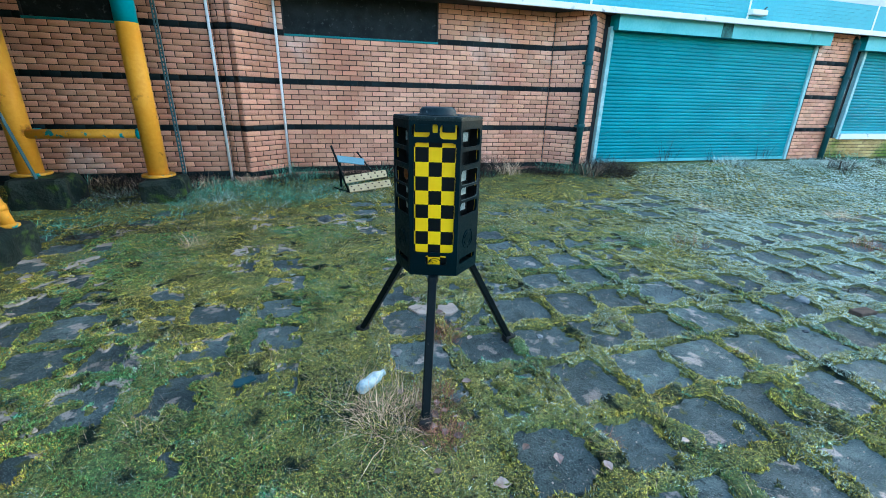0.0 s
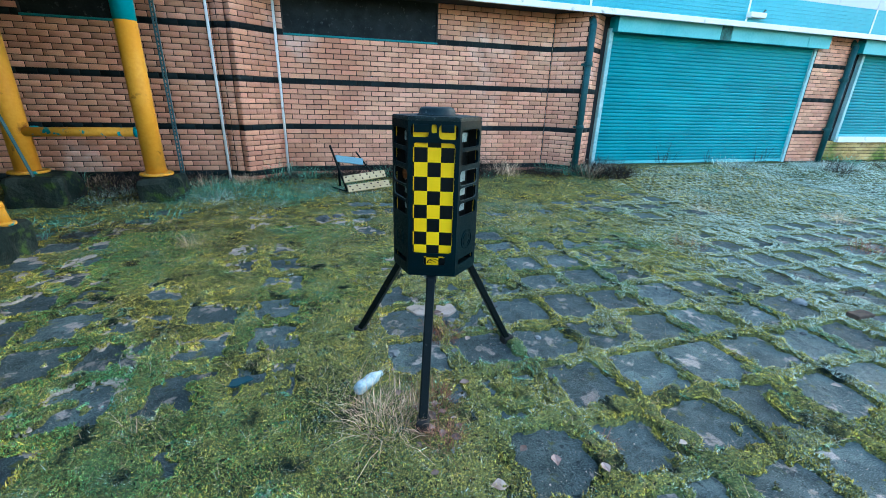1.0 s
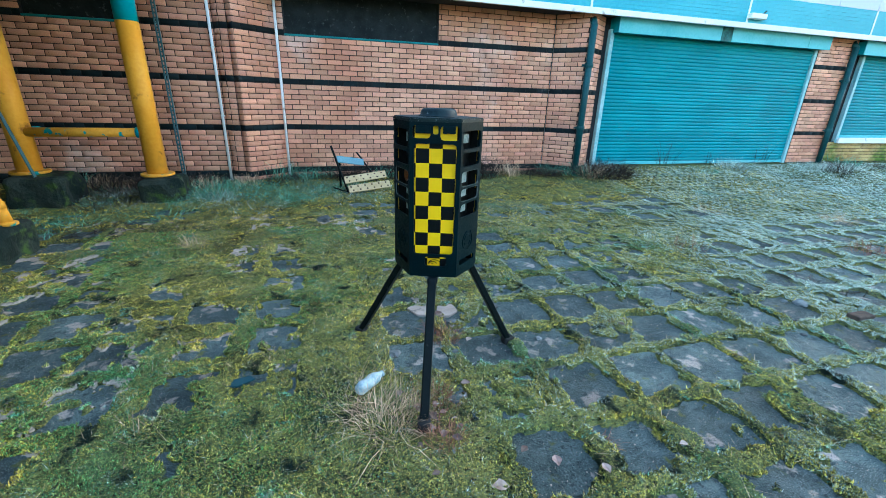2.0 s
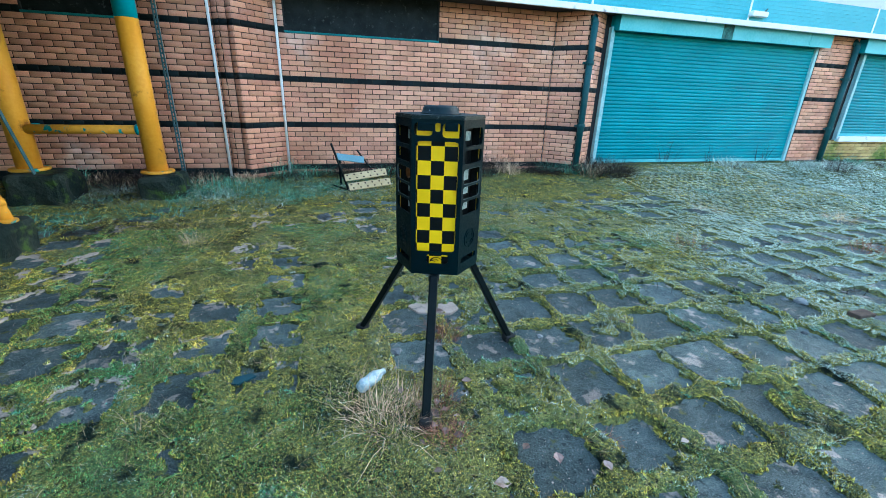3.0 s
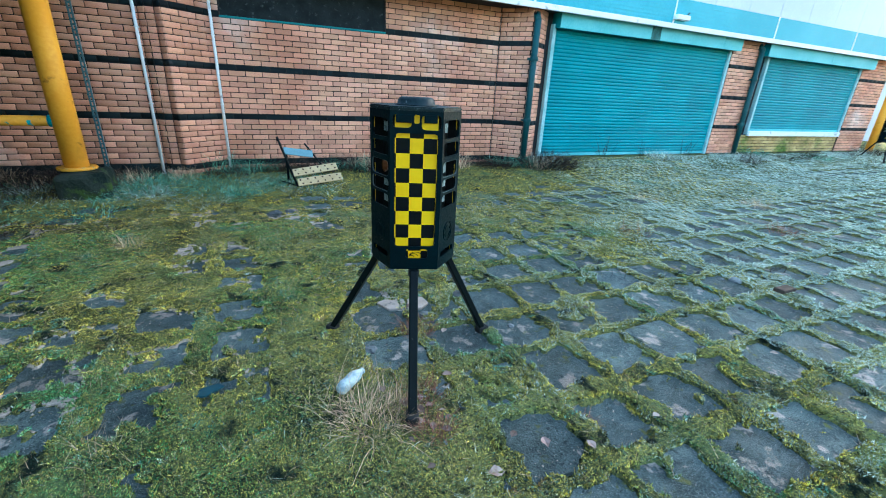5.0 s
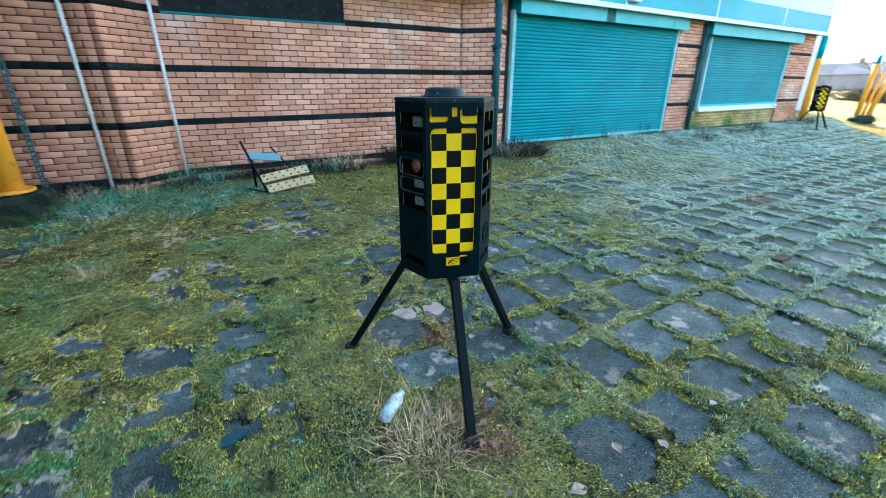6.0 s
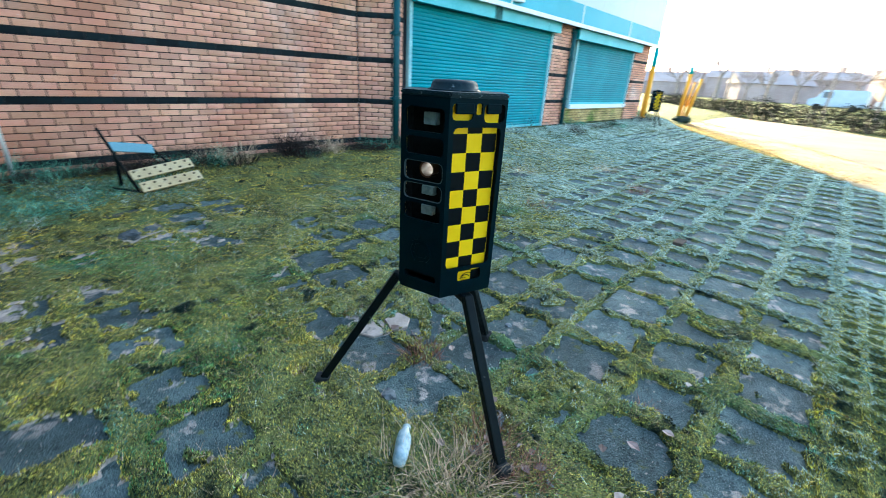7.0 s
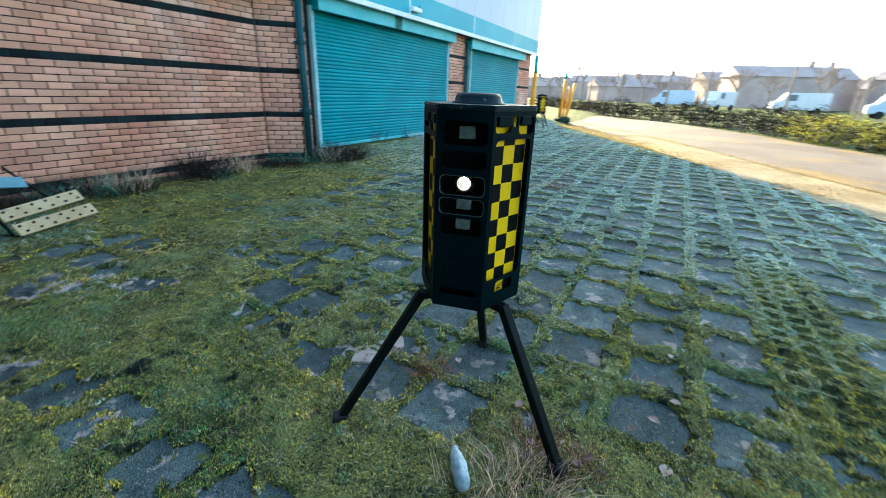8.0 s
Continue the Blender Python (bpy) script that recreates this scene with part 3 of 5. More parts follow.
# boarded windows
for name, x0, x1, y, z1 in (("window_1", -0.35, 1.73, BAY_Y, TOP), ("window_2", -3.02, -2.14, LEFT_Y, TOP)):
    w = thing(name, "boarded-up window with a dark panel and teal sill", "window", kind="structure")
    part("board", boxed(x0 + 0.01, x1 - 0.01, y + 0.03, y + 0.05, 1.931, z1), BOARD, w)
    part("window_sill", boxed(x0, x1, y - 0.012, y + 0.05, 1.906, 1.930, 0.003), SILL, w)
    part("window_frame", boxed(x0, x0 + 0.012, y + 0.005, y + 0.05, 1.931, z1), SOFFIT, w)
    part("window_frame", boxed(x1 - 0.012, x1, y + 0.005, y + 0.05, 1.931, z1), SOFFIT, w)


# roller shutters
def shutter(name, x0, x1, z0, z1, hood_x0, hood_x1, hood_z0, hood_z1, hood_y, joints, sill):
    s = thing(name, "teal steel roller shutter, closed, with a box hood above", "shutter", kind="structure")
    pitch = 0.056
    bm = bmesh.new()
    prof = [(0.0, 0.0), (-0.006, 0.006), (-0.011, 0.016), (-0.012, 0.028), (-0.010, 0.040), (-0.004, 0.050), (0.0, 0.053), (0.0, 0.056)]
    a = [bm.verts.new((x0, y, z)) for y, z in prof]
    b = [bm.verts.new((x1, y, z)) for y, z in prof]
    for i in range(len(prof) - 1):
        bm.faces.new((a[i], b[i], b[i + 1], a[i + 1]))
    back = [bm.verts.new(v) for v in ((x0, 0.008, 0), (x1, 0.008, 0), (x1, 0.008, 0.056), (x0, 0.008, 0.056))]
    bm.faces.new(back[::-1])
    me = bpy.data.meshes.new("slat")
    bm.to_mesh(me)
    bm.free()
    me.materials.append(TEAL)
    k = 0
    while z0 + 0.05 + (k + 1) * pitch < z1 + 0.03:
        ob = new("slat", me)
        ob.location, ob.parent = (0, SHUT_Y, z0 + 0.05 + k * pitch), s
        k += 1
    part("bottom_rail", boxed(x0, x1, SHUT_Y - 0.02, SHUT_Y + 0.015, z0, z0 + 0.05, 0.004), TEAL_LIGHT, s, "pale teal bottom rail")
    for x in (x0 - 0.055, x1 - 0.012):
        part("guide", boxed(x, x + 0.067, SHUT_Y - 0.045, SHUT_Y + 0.03, z0 - 0.1, z1 + 0.04, 0.005), GUIDE, s, "pale guide channel")
    cuts = [hood_x0, *joints, hood_x1]
    hood = part("hood", boxed(hood_x0 + 0.01, hood_x1 - 0.01, hood_y + 0.01, SHUT_Y + 0.1, hood_z0 + 0.01, hood_z1 - 0.005), TEAL, s, "steel hood box")
    for a, b in zip(cuts, cuts[1:]):
        part("hood_panel", boxed(a + 0.003, b - 0.003, hood_y, hood_y + 0.012, hood_z0, hood_z1, 0.004), STAINED if b - a < 0.3 else TEAL_LIGHT, hood)
    if sill:
        part("window_ledge", boxed(x0 - 0.02, x1 + 0.02, LEFT_Y - 0.03, SHUT_Y + 0.02, z0 - 0.11, z0 - 0.002, 0.01), WHITE, s, "white ledge")
    return s


shutter("shutter_1", 4.47, 8.78, 0.20, 2.23, 4.44, 8.89, 2.205, 2.43, 6.21, (6.40, 6.62, 8.35), False)
shutter("shutter_2", 10.10, 13.80, 0.68, 2.23, 9.76, 14.06, 2.175, 2.41, 6.20, (12.1,), True)
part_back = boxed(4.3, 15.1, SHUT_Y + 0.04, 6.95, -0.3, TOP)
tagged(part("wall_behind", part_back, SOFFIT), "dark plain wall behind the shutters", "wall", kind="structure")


# downpipes, conduits, channel
def downpipe(x, y, z0, z1, r, label):
    t = thing("downpipe", label, "pipe", (x, y, 0))
    part("tube", rod(bmesh.new(), (0, 0, z0), (0, 0, z1), r), DRAIN, t, smooth=True)
    for z in (0.82, 1.72):
        part("bracket", lathe(bmesh.new(), [(r + 0.012, z - 0.03), (r + 0.016, z), (r + 0.012, z + 0.03)], 16), DRAIN, t)
        part("fixing", boxed(-0.09, 0.09, 0.02, 0.05, z - 0.015, z + 0.015), DRAIN, t)
    part("elbow", rod(bmesh.new(), (0, 0, z1 - 0.02), (0.05, 0.12, z1 + 0.10), r), DRAIN, t, smooth=True)
    return t


downpipe(3.95, 6.12, 0.05, 2.26, 0.05, "dark green cast-iron downpipe on the brick nose")
downpipe(9.63, 6.27, 0.05, 2.30, 0.05, "dark green downpipe beside the second shutter")
for x, y, z0 in ((-1.17, 6.30, 0.06), (-0.44, 6.49, 0.06)):
    c = thing("conduit", "thin white plastic pipe fixed upright to the brick wall", "pipe", (x, y, 0), group="white wall conduits")
    part("tube", rod(bmesh.new(), (0, 0, z0), (0, 0, 2.5), 0.017), WHITE, c, smooth=True)
    part("foot", rod(bmesh.new(), (0, 0, z0 - 0.05), (0, 0, z0 + 0.03), 0.024), WHITE, c, smooth=True)
    for z in (0.9, 1.7, 2.35):
        part("clip", boxed(-0.0195, 0.0195, -0.0185, 0.04, z - 0.007, z + 0.007, 0.002), WHITE, c)
c = thing("slotted_channel", "teal-grey slotted steel channel upright before the wall", "channel", (-1.695, 6.20, 0))
bm = bmesh.new()
box(bm, -0.022, -0.008, -0.012, 0.012, 0.05, 2.5)
box(bm, 0.008, 0.022, -0.012, 0.012, 0.05, 2.5)
z = 0.05
while z < 2.48:
    box(bm, -0.008, 0.008, -0.010, 0.010, z, z + 0.018)
    z += 0.05
part("channel", bm, GALV, c)

# bulkhead lamp on the fascia
f = thing("bulkhead_light", "small white bulkhead light on the teal fascia", "wall light", (6.87, FY, 2.575))
part("body", boxed(-0.17, 0.15, -0.09, 0, -0.045, 0.035, 0.015), WHITE, f)
part("bracket", rod(bmesh.new(), (0.1, -0.03, 0.02), (0.2, 0, 0.09), 0.012), DRAIN, f)


# unseen canopy over the yellow posts, added and sized to shade the left side
can = thing("canopy", "flat dark canopy over the yellow posts, added unseen to shade the left side", "canopy", kind="structure")
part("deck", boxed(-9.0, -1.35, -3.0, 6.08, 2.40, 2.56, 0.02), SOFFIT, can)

# out-of-view wall, added only to keep light off the left side
tagged(part("wall_west", boxed(-4.05, -3.8, -2.0, 6.3, -0.05, 2.395), CONCRETE), "unseen plain dark wall added to shade the left side under the canopy", "wall", kind="structure")

# ---- yellow portal posts ----
def portal_post(name, x, y, h, r, split, base, label, lean=0.0):
    p = thing(name, label, "post", (x, y, 0), group="yellow steel posts")
    part("shaft", rod(bmesh.new(), (0, 0, base), (lean * 0.7, 0, split), r, sides=28), YELLOW, p, smooth=True)
    part("upper_shaft", rod(bmesh.new(), (lean * 0.7, 0, split), (lean, 0, h), r, sides=28), POST_TEAL, p, "teal painted upper shaft", smooth=True)
    part("flange", lathe(bmesh.new(), [(r + 0.06, base - 0.012), (r + 0.065, base), (r + 0.06, base + 0.014)], 24), YELLOW_WORN, p)
    return p


def plinth(x, y, w, h, seed):
    rnd = random.Random(seed)
    bm = bmesh.new()
    box(bm, -w / 2, w / 2, -w / 2, w / 2, -0.15, h, 0.06)
    bmesh.ops.subdivide_edges(bm, edges=list(bm.edges), cuts=3, use_grid_fill=True)
    for v in bm.verts:
        v.co += 0.035 * Vector((noise.noise(v.co * 7 + Vector((seed, 0, 0))), noise.noise(v.co * 7 + Vector((0, seed, 3))), 0.6 * noise.noise(v.co * 6)))
    ob = part("plinth", bm, CONCRETE)
    ob.location = (x, y, 0)
    return tagged(ob, "crumbling mossy concrete plinth under a yellow post", "plinth", "post plinths")


portal_post("yellow_post", -1.75, 5.50, 2.40, 0.10, 1.82, 0.31, "thick yellow steel post with a teal top on a concrete plinth")
portal_post("yellow_post", -2.90, 5.50, 2.40, 0.105, 1.75, 0.355, "thick yellow steel post with a rusty foot on concrete", lean=0.0)
plinth(-1.70, 5.50, 0.42, 0.29, 1)
plinth(-2.78, 5.48, 0.50, 0.335, 2)
r = thing("cross_rail", "yellow cross rail with flaking teal paint between two posts", "rail", (-1.84, 5.50, 0.755))
part("tube", rod(bmesh.new(), (0, 0, 0), (-0.98, -0.03, 0), 0.047), YELLOW_WORN, r, smooth=True)
for x in (0.0, -0.90):
    part("collar", rod(bmesh.new(), (x - 0.03, 0, 0), (x + 0.02, 0, 0), 0.056), POST_TEAL, r, smooth=True)
s = thing("strut", "slim teal steel strut leaning beside the yellow post", "strut", (0, 0, 0))
part("bar", bar(bmesh.new(), (-3.05, 5.30, 1.75), (-2.74, 5.30, 0.20), 0.04, 0.012), GALV, s)

# bolted yellow pipework on its block
plinth(-2.36, 3.77, 0.46, 0.25, 5)
h = thing("pipe_bracket", "cast yellow pipe bracket with bolted flanges on a mossy block", "bracket", (-2.29, 3.80, 0.24))
for x0, x1 in ((0.105, 0.045), (-0.085, -0.045)):
    leg = part("leg", rod(bmesh.new(), (x0, 0, 0.0), (x1, 0, 0.27), 0.040, 0.048), YELLOW_WORN, h, smooth=True)
    part("collar", lathe(bmesh.new(), [(0.046, 0.0), (0.060, 0.008), (0.060, 0.022), (0.044, 0.032)], 16, (x0, 0, 0.0)), YELLOW_WORN, leg)
    part("sleeve", rod(bmesh.new(), (x0 * 0.55 + x1 * 0.45, 0, 0.12), (x0 * 0.4 + x1 * 0.6, 0, 0.165), 0.049, 0.052), YELLOW_WORN, leg, smooth=True)
part("casting", lathe(bmesh.new(), [(0.070, 0.22), (0.100, 0.27), (0.095, 0.36), (0.074, 0.44), (0.084, 0.48), (0.074, 0.53), (0.084, 0.58), (0.072, 0.66), (0.056, 0.80)], 20), YELLOW_WORN, h, smooth=True)
for z, a in ((0.46, -0.6), (0.58, -0.6), (0.46, -1.7), (0.58, -1.7)):
    bolt = part("bolt", rod(bmesh.new(), (0.06 * math.cos(a), 0.06 * math.sin(a), z), (0.108 * math.cos(a), 0.108 * math.sin(a), z + 0.008), 0.026, 0.022, 8), YELLOW_WORN, h)
    part("bolt_head", rod(bmesh.new(), (0.108 * math.cos(a), 0.108 * math.sin(a), z + 0.008), (0.122 * math.cos(a), 0.122 * math.sin(a), z + 0.010), 0.013, 0.011, 6), YELLOW_WORN, bolt)


# ---- the target box on its tripod ----
A, B = 0.188, 0.160
HA, HB = (A + 2 * B) / (2 * math.sqrt(3)), (2 * A + B) / (2 * math.sqrt(3))
Z0, Z1 = 0.5265, 1.114


def hexagon(grow=0.0):
    pts = []
    for k in range(6):
        a0, a1 = radians(-90 + 60 * k), radians(-30 + 60 * k)
        h0, h1 = ((HA, HB) if k % 2 == 0 else (HB, HA))
        d = Matrix(((math.cos(a0), math.sin(a0)), (math.cos(a1), math.sin(a1))))
        v = d.inverted() @ Vector((h0 + grow, h1 + grow))
        pts.append((v.x, v.y))
    return pts


def plate(w, z0, z1, th, holes, m):
    """A flat plate with rectangular openings (u0, u1, z0, z1); its front at y = 0, its thickness behind."""
    bm = bmesh.new()
    us = sorted({-w / 2, w / 2, *[u for h in holes for u in h[:2]]})
    zs = sorted({z0, z1, *[z for h in holes for z in h[2:]]})
    solid = lambda a, b, c, e: not any(h[0] < (a + b) / 2 < h[1] and h[2] < (c + e) / 2 < h[3] for h in holes)
    for a, b in zip(us, us[1:]):
        for c, e in zip(zs, zs[1:]):
            if solid(a, b, c, e):
                for y in (0, th):
                    bm.faces.new([bm.verts.new(v) for v in ((a, y, c), (b, y, c), (b, y, e), (a, y, e))])
    bmesh.ops.remove_doubles(bm, verts=bm.verts, dist=1e-5)
    for u0, u1, a, b in [*holes, (-w / 2, w / 2, z0, z1)]:
        for p, q in (((u0, a), (u1, a)), ((u1, a), (u1, b)), ((u1, b), (u0, b)), ((u0, b), (u0, a))):
            bm.faces.new([bm.verts.new(v) for v in ((p[0], 0, p[1]), (q[0], 0, q[1]), (q[0], th, q[1]), (p[0], th, p[1]))])
        if (u0, u1) != (-w / 2, w / 2):
            c = min(0.014, (u1 - u0) / 4, (b - a) / 4)
            for x, s in ((u0, 1), (u1, -1)):
                for z, t in ((a, 1), (b, -1)):
                    tri = [(x, z), (x + s * c, z), (x + s * c * 0.3, z + t * c * 0.3), (x, z + t * c)]
                    f = [bm.verts.new((p[0], 0.0, p[1])) for p in tri]
                    g = [bm.verts.new((p[0], th, p[1])) for p in tri]
                    bm.faces.new(f)
                    bm.faces.new(g[::-1])
                    for i in (1, 2):
                        bm.faces.new((f[i], f[i + 1], g[i + 1], g[i]))
    bmesh.ops.recalc_face_normals(bm, faces=bm.faces)
    bmesh.ops.transform(bm, matrix=m, verts=bm.verts)
    return bm


def facing(deg, h):
    """From a face's own (along, inward, up) to the box; outside is at -y."""
    return Matrix.Rotation(radians(deg + 90), 4, "Z") @ Matrix.Translation((0, -h, 0))


def target_box(at, turn):
    t = thing("target_box", "black hexagonal plastic box with yellow checks on a black tripod", "target box", at, turn, group="target boxes on tripods")
    part("base", prism(bmesh.new(), hexagon(-0.002), Z0 - 0.012, Z0 + 0.012), BLACK, t)
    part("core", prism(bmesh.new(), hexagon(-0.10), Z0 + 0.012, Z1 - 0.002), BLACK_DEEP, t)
    bm = prism(bmesh.new(), hexagon(0.002), Z1, Z1 + 0.014)
    bmesh.ops.bevel(bm, geom=list(bm.edges), offset=0.004, segments=2, affect="EDGES")
    part("lid", bm, LID, t, "dusty hexagonal lid")
    part("dome", lathe(bmesh.new(), [(0.080, Z1 + 0.0141), (0.079, Z1 + 0.017), (0.072, Z1 + 0.020), (0.068, Z1 + 0.034), (0.063, Z1 + 0.041), (0.054, Z1 + 0.044), (0.0, Z1 + 0.0445)], 32), LID, t, "round cap on the lid", smooth=True)
    H = Z1 - Z0
    for k in range(3):
        m = facing(-90 + 120 * k, HA)
        w = A
        main = (-0.0785, 0.0785, Z0 + 0.085, Z0 + 0.511)
        panel = part("check_frame", plate(w, Z0, Z1, 0.006, [main, (-0.085, -0.019, Z0 + 0.530, Z0 + 0.575), (-0.0095, 0.0095, Z0 + 0.545, Z0 + 0.575),
                                                           (0.017, 0.087, Z0 + 0.524, Z0 + 0.575), (-0.033, 0.053, Z0 + 0.034, Z0 + 0.074)], m), BLACK, t)
        bm = bmesh.new()
        c = 0.0540
        zz = Z0 + 0.493
        rows = [(zz, Z1 - 0.01)]
        while zz > Z0 + 0.02:
            rows.append((max(zz - c, Z0 + 0.015), zz))
            zz -= c
        cols = [-0.0895, -0.0734, -0.0235, 0.0262, 0.0760, 0.0895]
        for j, (a, b) in enumerate(rows):
            for i, (u, v) in enumerate(zip(cols, cols[1:])):
                if j == 0:
                    for zc0, zc1, odd in ((a, a + 0.026, 0), (a + 0.026, b, 2)):
                        f = bm.faces.new([bm.verts.new((x, 0.017, z)) for x, z in ((u, zc0), (v, zc0), (v, zc1), (u, zc1))])
                        f.material_index = 1 if odd == 2 else (i + odd) % 2
                    continue
                f = bm.faces.new([bm.verts.new((x, 0.017, z)) for x, z in ((u, a), (v, a), (v, b), (u, b))])
                f.material_index = (i + j) % 2
        bmesh.ops.transform(bm, matrix=m, verts=bm.verts)
        part("check_sheet", bm, [CHECK_BLACK, CHECK_YELLOW], panel, "yellow and black checked sheet")
        for a, b, low in ((-0.074, -0.017, 0.547), (0.026, 0.0725, 0.548)):
            bm = bmesh.new()
            box(bm, a, b, -0.002, 0.0085, Z0 + low, Z0 + 0.5752, 0.003, m)
            part("clip", bm, BLACK, panel)
        bm = bmesh.new()
        for r0 in (0.010, 0.018, 0.026):
            for a0 in range(-60, 60, 20):
                p = [(r * math.sin(radians(a0 + d)) - 0.02 + r0, r * math.cos(radians(a0 + d)) * 0.9 + Z0 + 0.036) for r, d in ((r0, 0), (r0, 20), (r0 + 0.003, 20), (r0 + 0.003, 0))]
                bm.faces.new([bm.verts.new((x, 0.004, z)) for x, z in p])
        bmesh.ops.transform(bm, matrix=m, verts=bm.verts)
        part("ring_grille", bm, BLACK, panel)

        m = facing(-30 + 120 * k, HB)
        zs = lambda f: Z1 - f * H
        holes = [(-0.066, 0.066, zs(0.160), zs(0.050)), (-0.066, 0.066, zs(0.270), zs(0.185)), (-0.068, 0.068, zs(0.400), zs(0.300)),
                 (-0.068, 0.068, zs(0.498), zs(0.412)), (-0.066, 0.066, zs(0.605), zs(0.515)), (-0.060, 0.060, zs(0.945), zs(0.905))]
        panel = part("grille_frame", plate(B, Z0, Z1, 0.008, holes, m), BLACK, t)
        zl = zs(0.346)
        for u in (-0.0735, 0.069):
            bm = bmesh.new()
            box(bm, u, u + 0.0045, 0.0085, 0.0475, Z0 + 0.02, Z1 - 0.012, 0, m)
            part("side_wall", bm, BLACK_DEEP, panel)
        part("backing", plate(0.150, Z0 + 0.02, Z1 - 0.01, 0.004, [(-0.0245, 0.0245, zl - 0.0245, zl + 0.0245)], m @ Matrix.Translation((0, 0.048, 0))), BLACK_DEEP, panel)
        for f, w2, h2 in ((0.103, 0.022, 0.017), (0.456, 0.021, 0.014), (0.560, 0.021, 0.015)):
            bm = bmesh.new()
            box(bm, -w2, w2, 0.028, 0.048, zs(f) - h2, zs(f) + h2, 0.002, m)
            part("sensor", bm, SENSOR, panel, "grey sensor window")
        zc = zs(0.346)
        if k != 2:
            bm = bmesh.new()
            box(bm, -0.019, 0.019, 0.028, 0.0475, zc - 0.024, zc + 0.024, 0.002, m)
            part("sensor", bm, SENSOR, panel, "grey sensor window")
        bm = bmesh.new()
        q = m @ Matrix.Translation((0, 0.008, zc)) @ Matrix.Rotation(radians(-90), 4, "X")
        ring = lambda r, d: [bm.verts.new(q @ Vector((r * math.cos(a), r * math.sin(a), d))) for a in (2 * math.pi * i / 20 for i in range(20))]
        if k == 2:
            loops = [ring(0.0255, 0.012), ring(0.0205, 0.014), ring(0.0195, 0.086)]
            for a, b in zip(loops, loops[1:]):
                for i in range(20):
                    bm.faces.new((a[i], a[(i + 1) % 20], b[(i + 1) % 20], b[i]))
            cup = part("lamp_cup", bm, AMBER, panel, "amber reflector cup")
            bm = bmesh.new()
            bm.faces.new([bm.verts.new(q @ Vector((0.0192 * math.cos(a), 0.0192 * math.sin(a), 0.084))) for a in (2 * math.pi * i / 20 for i in range(20))])
            part("lens", bm, LED, cup, "lit lamp lens")
        for a, b in ((0.400, 0.300), (0.498, 0.412)):
            w3, t3 = 0.0675, 0.0022
            part("clear_cover_rim", plate(2 * w3, zs(a) + 0.0006, zs(b) - 0.0006, 0.004, [(-w3 + t3, w3 - t3, zs(a) + t3, zs(b) - t3)], m @ Matrix.Translation((0, 0.001, 0))), RIM, panel, "clear plastic cover rim")
        bm = bmesh.new()
        for r0, r1 in ((0.040, 0.034), (0.027, 0.021), (0.013, 0.0)):
            for i in range(24):
                if (i + int(r0 * 500)) % 12 < 2 and r1 > 0:
                    continue
                a0, a1 = 2 * math.pi * i / 24, 2 * math.pi * (i + 1) / 24
                pts = [(r0 * math.cos(a0), r0 * math.sin(a0)), (r0 * math.cos(a1), r0 * math.sin(a1)), (r1 * math.cos(a1), r1 * math.sin(a1)), (r1 * math.cos(a0), r1 * math.sin(a0))]
                top = [bm.verts.new((x, -0.003, zs(0.78) + z)) for x, z in pts]
                low = [bm.verts.new((x * 1.02, 0.001, zs(0.78) + z * 1.02)) for x, z in pts]
                if r1 > 0:
                    bm.faces.new(top)
                    for i2 in range(4):
                        bm.faces.new((top[i2], top[(i2 + 1) % 4], low[(i2 + 1) % 4], low[i2]))
                else:
                    bm.faces.new(top[:3])
        bmesh.ops.recalc_face_normals(bm, faces=bm.faces)
        bmesh.ops.transform(bm, matrix=m, verts=bm.verts)
        part("round_emblem", bm, BLACK, panel)

        a = radians(-90 + 120 * k)
        d = Vector((math.cos(a), math.sin(a), 0))
        reach, low = ((0.430, 0.050), (0.430, 0.028), (0.455, 0.028))[k]
        top, end = d * 0.160 + Vector((0, 0, Z0 - 0.014)), d * reach + Vector((0, 0, low))
        leg = part("leg", bar(bmesh.new(), top, end, 0.034, 0.030, 0.005), STEEL, t)
        part("foot", boxed(-0.03, 0.03, -0.024, 0.024, -0.012, 0.030, 0.01, m=Matrix.Translation(d * (reach + 0.006) + Vector((0, 0, low - 0.022))) @ Matrix.Rotation(a, 4, "Z")), RUBBER, leg, "black rubber foot")
        bm = bmesh.new()
        box(bm, 0.085, 0.172, -0.021, 0.021, Z0 - 0.036, Z0 - 0.0125, 0.006, Matrix.Rotation(a, 4, "Z"))
        part("leg_bracket", bm, STEEL, t)
    return t


BOX_AT = (0.4767, 1.8277, 0)
main_box = target_box(BOX_AT, -18.6)
copy_thing(main_box, pose(14.3, 5.55, 0.0, 0, 0, 185))


# ---- folding seat, broken, lying by the wall ----
ch = thing("broken_chair", "broken folding chair with two perforated cream slats, lying by the wall", "chair", (-0.10, -0.06, -0.01))
for p, q in (((0.23, 5.62, 0.62), (0.41, 5.50, 0.06)), ((0.55, 5.80, 0.52), (0.78, 5.72, 0.20)), ((0.32, 5.68, 0.42), (0.33, 5.75, 0.06))):
    part("frame_bar", bar(bmesh.new(), p, q, 0.028, 0.016, 0.003), STEEL, ch)
part("frame_bar", rod(bmesh.new(), (0.24, 5.62, 0.10), (0.46, 5.48, 0.05), 0.008), STEEL, ch)


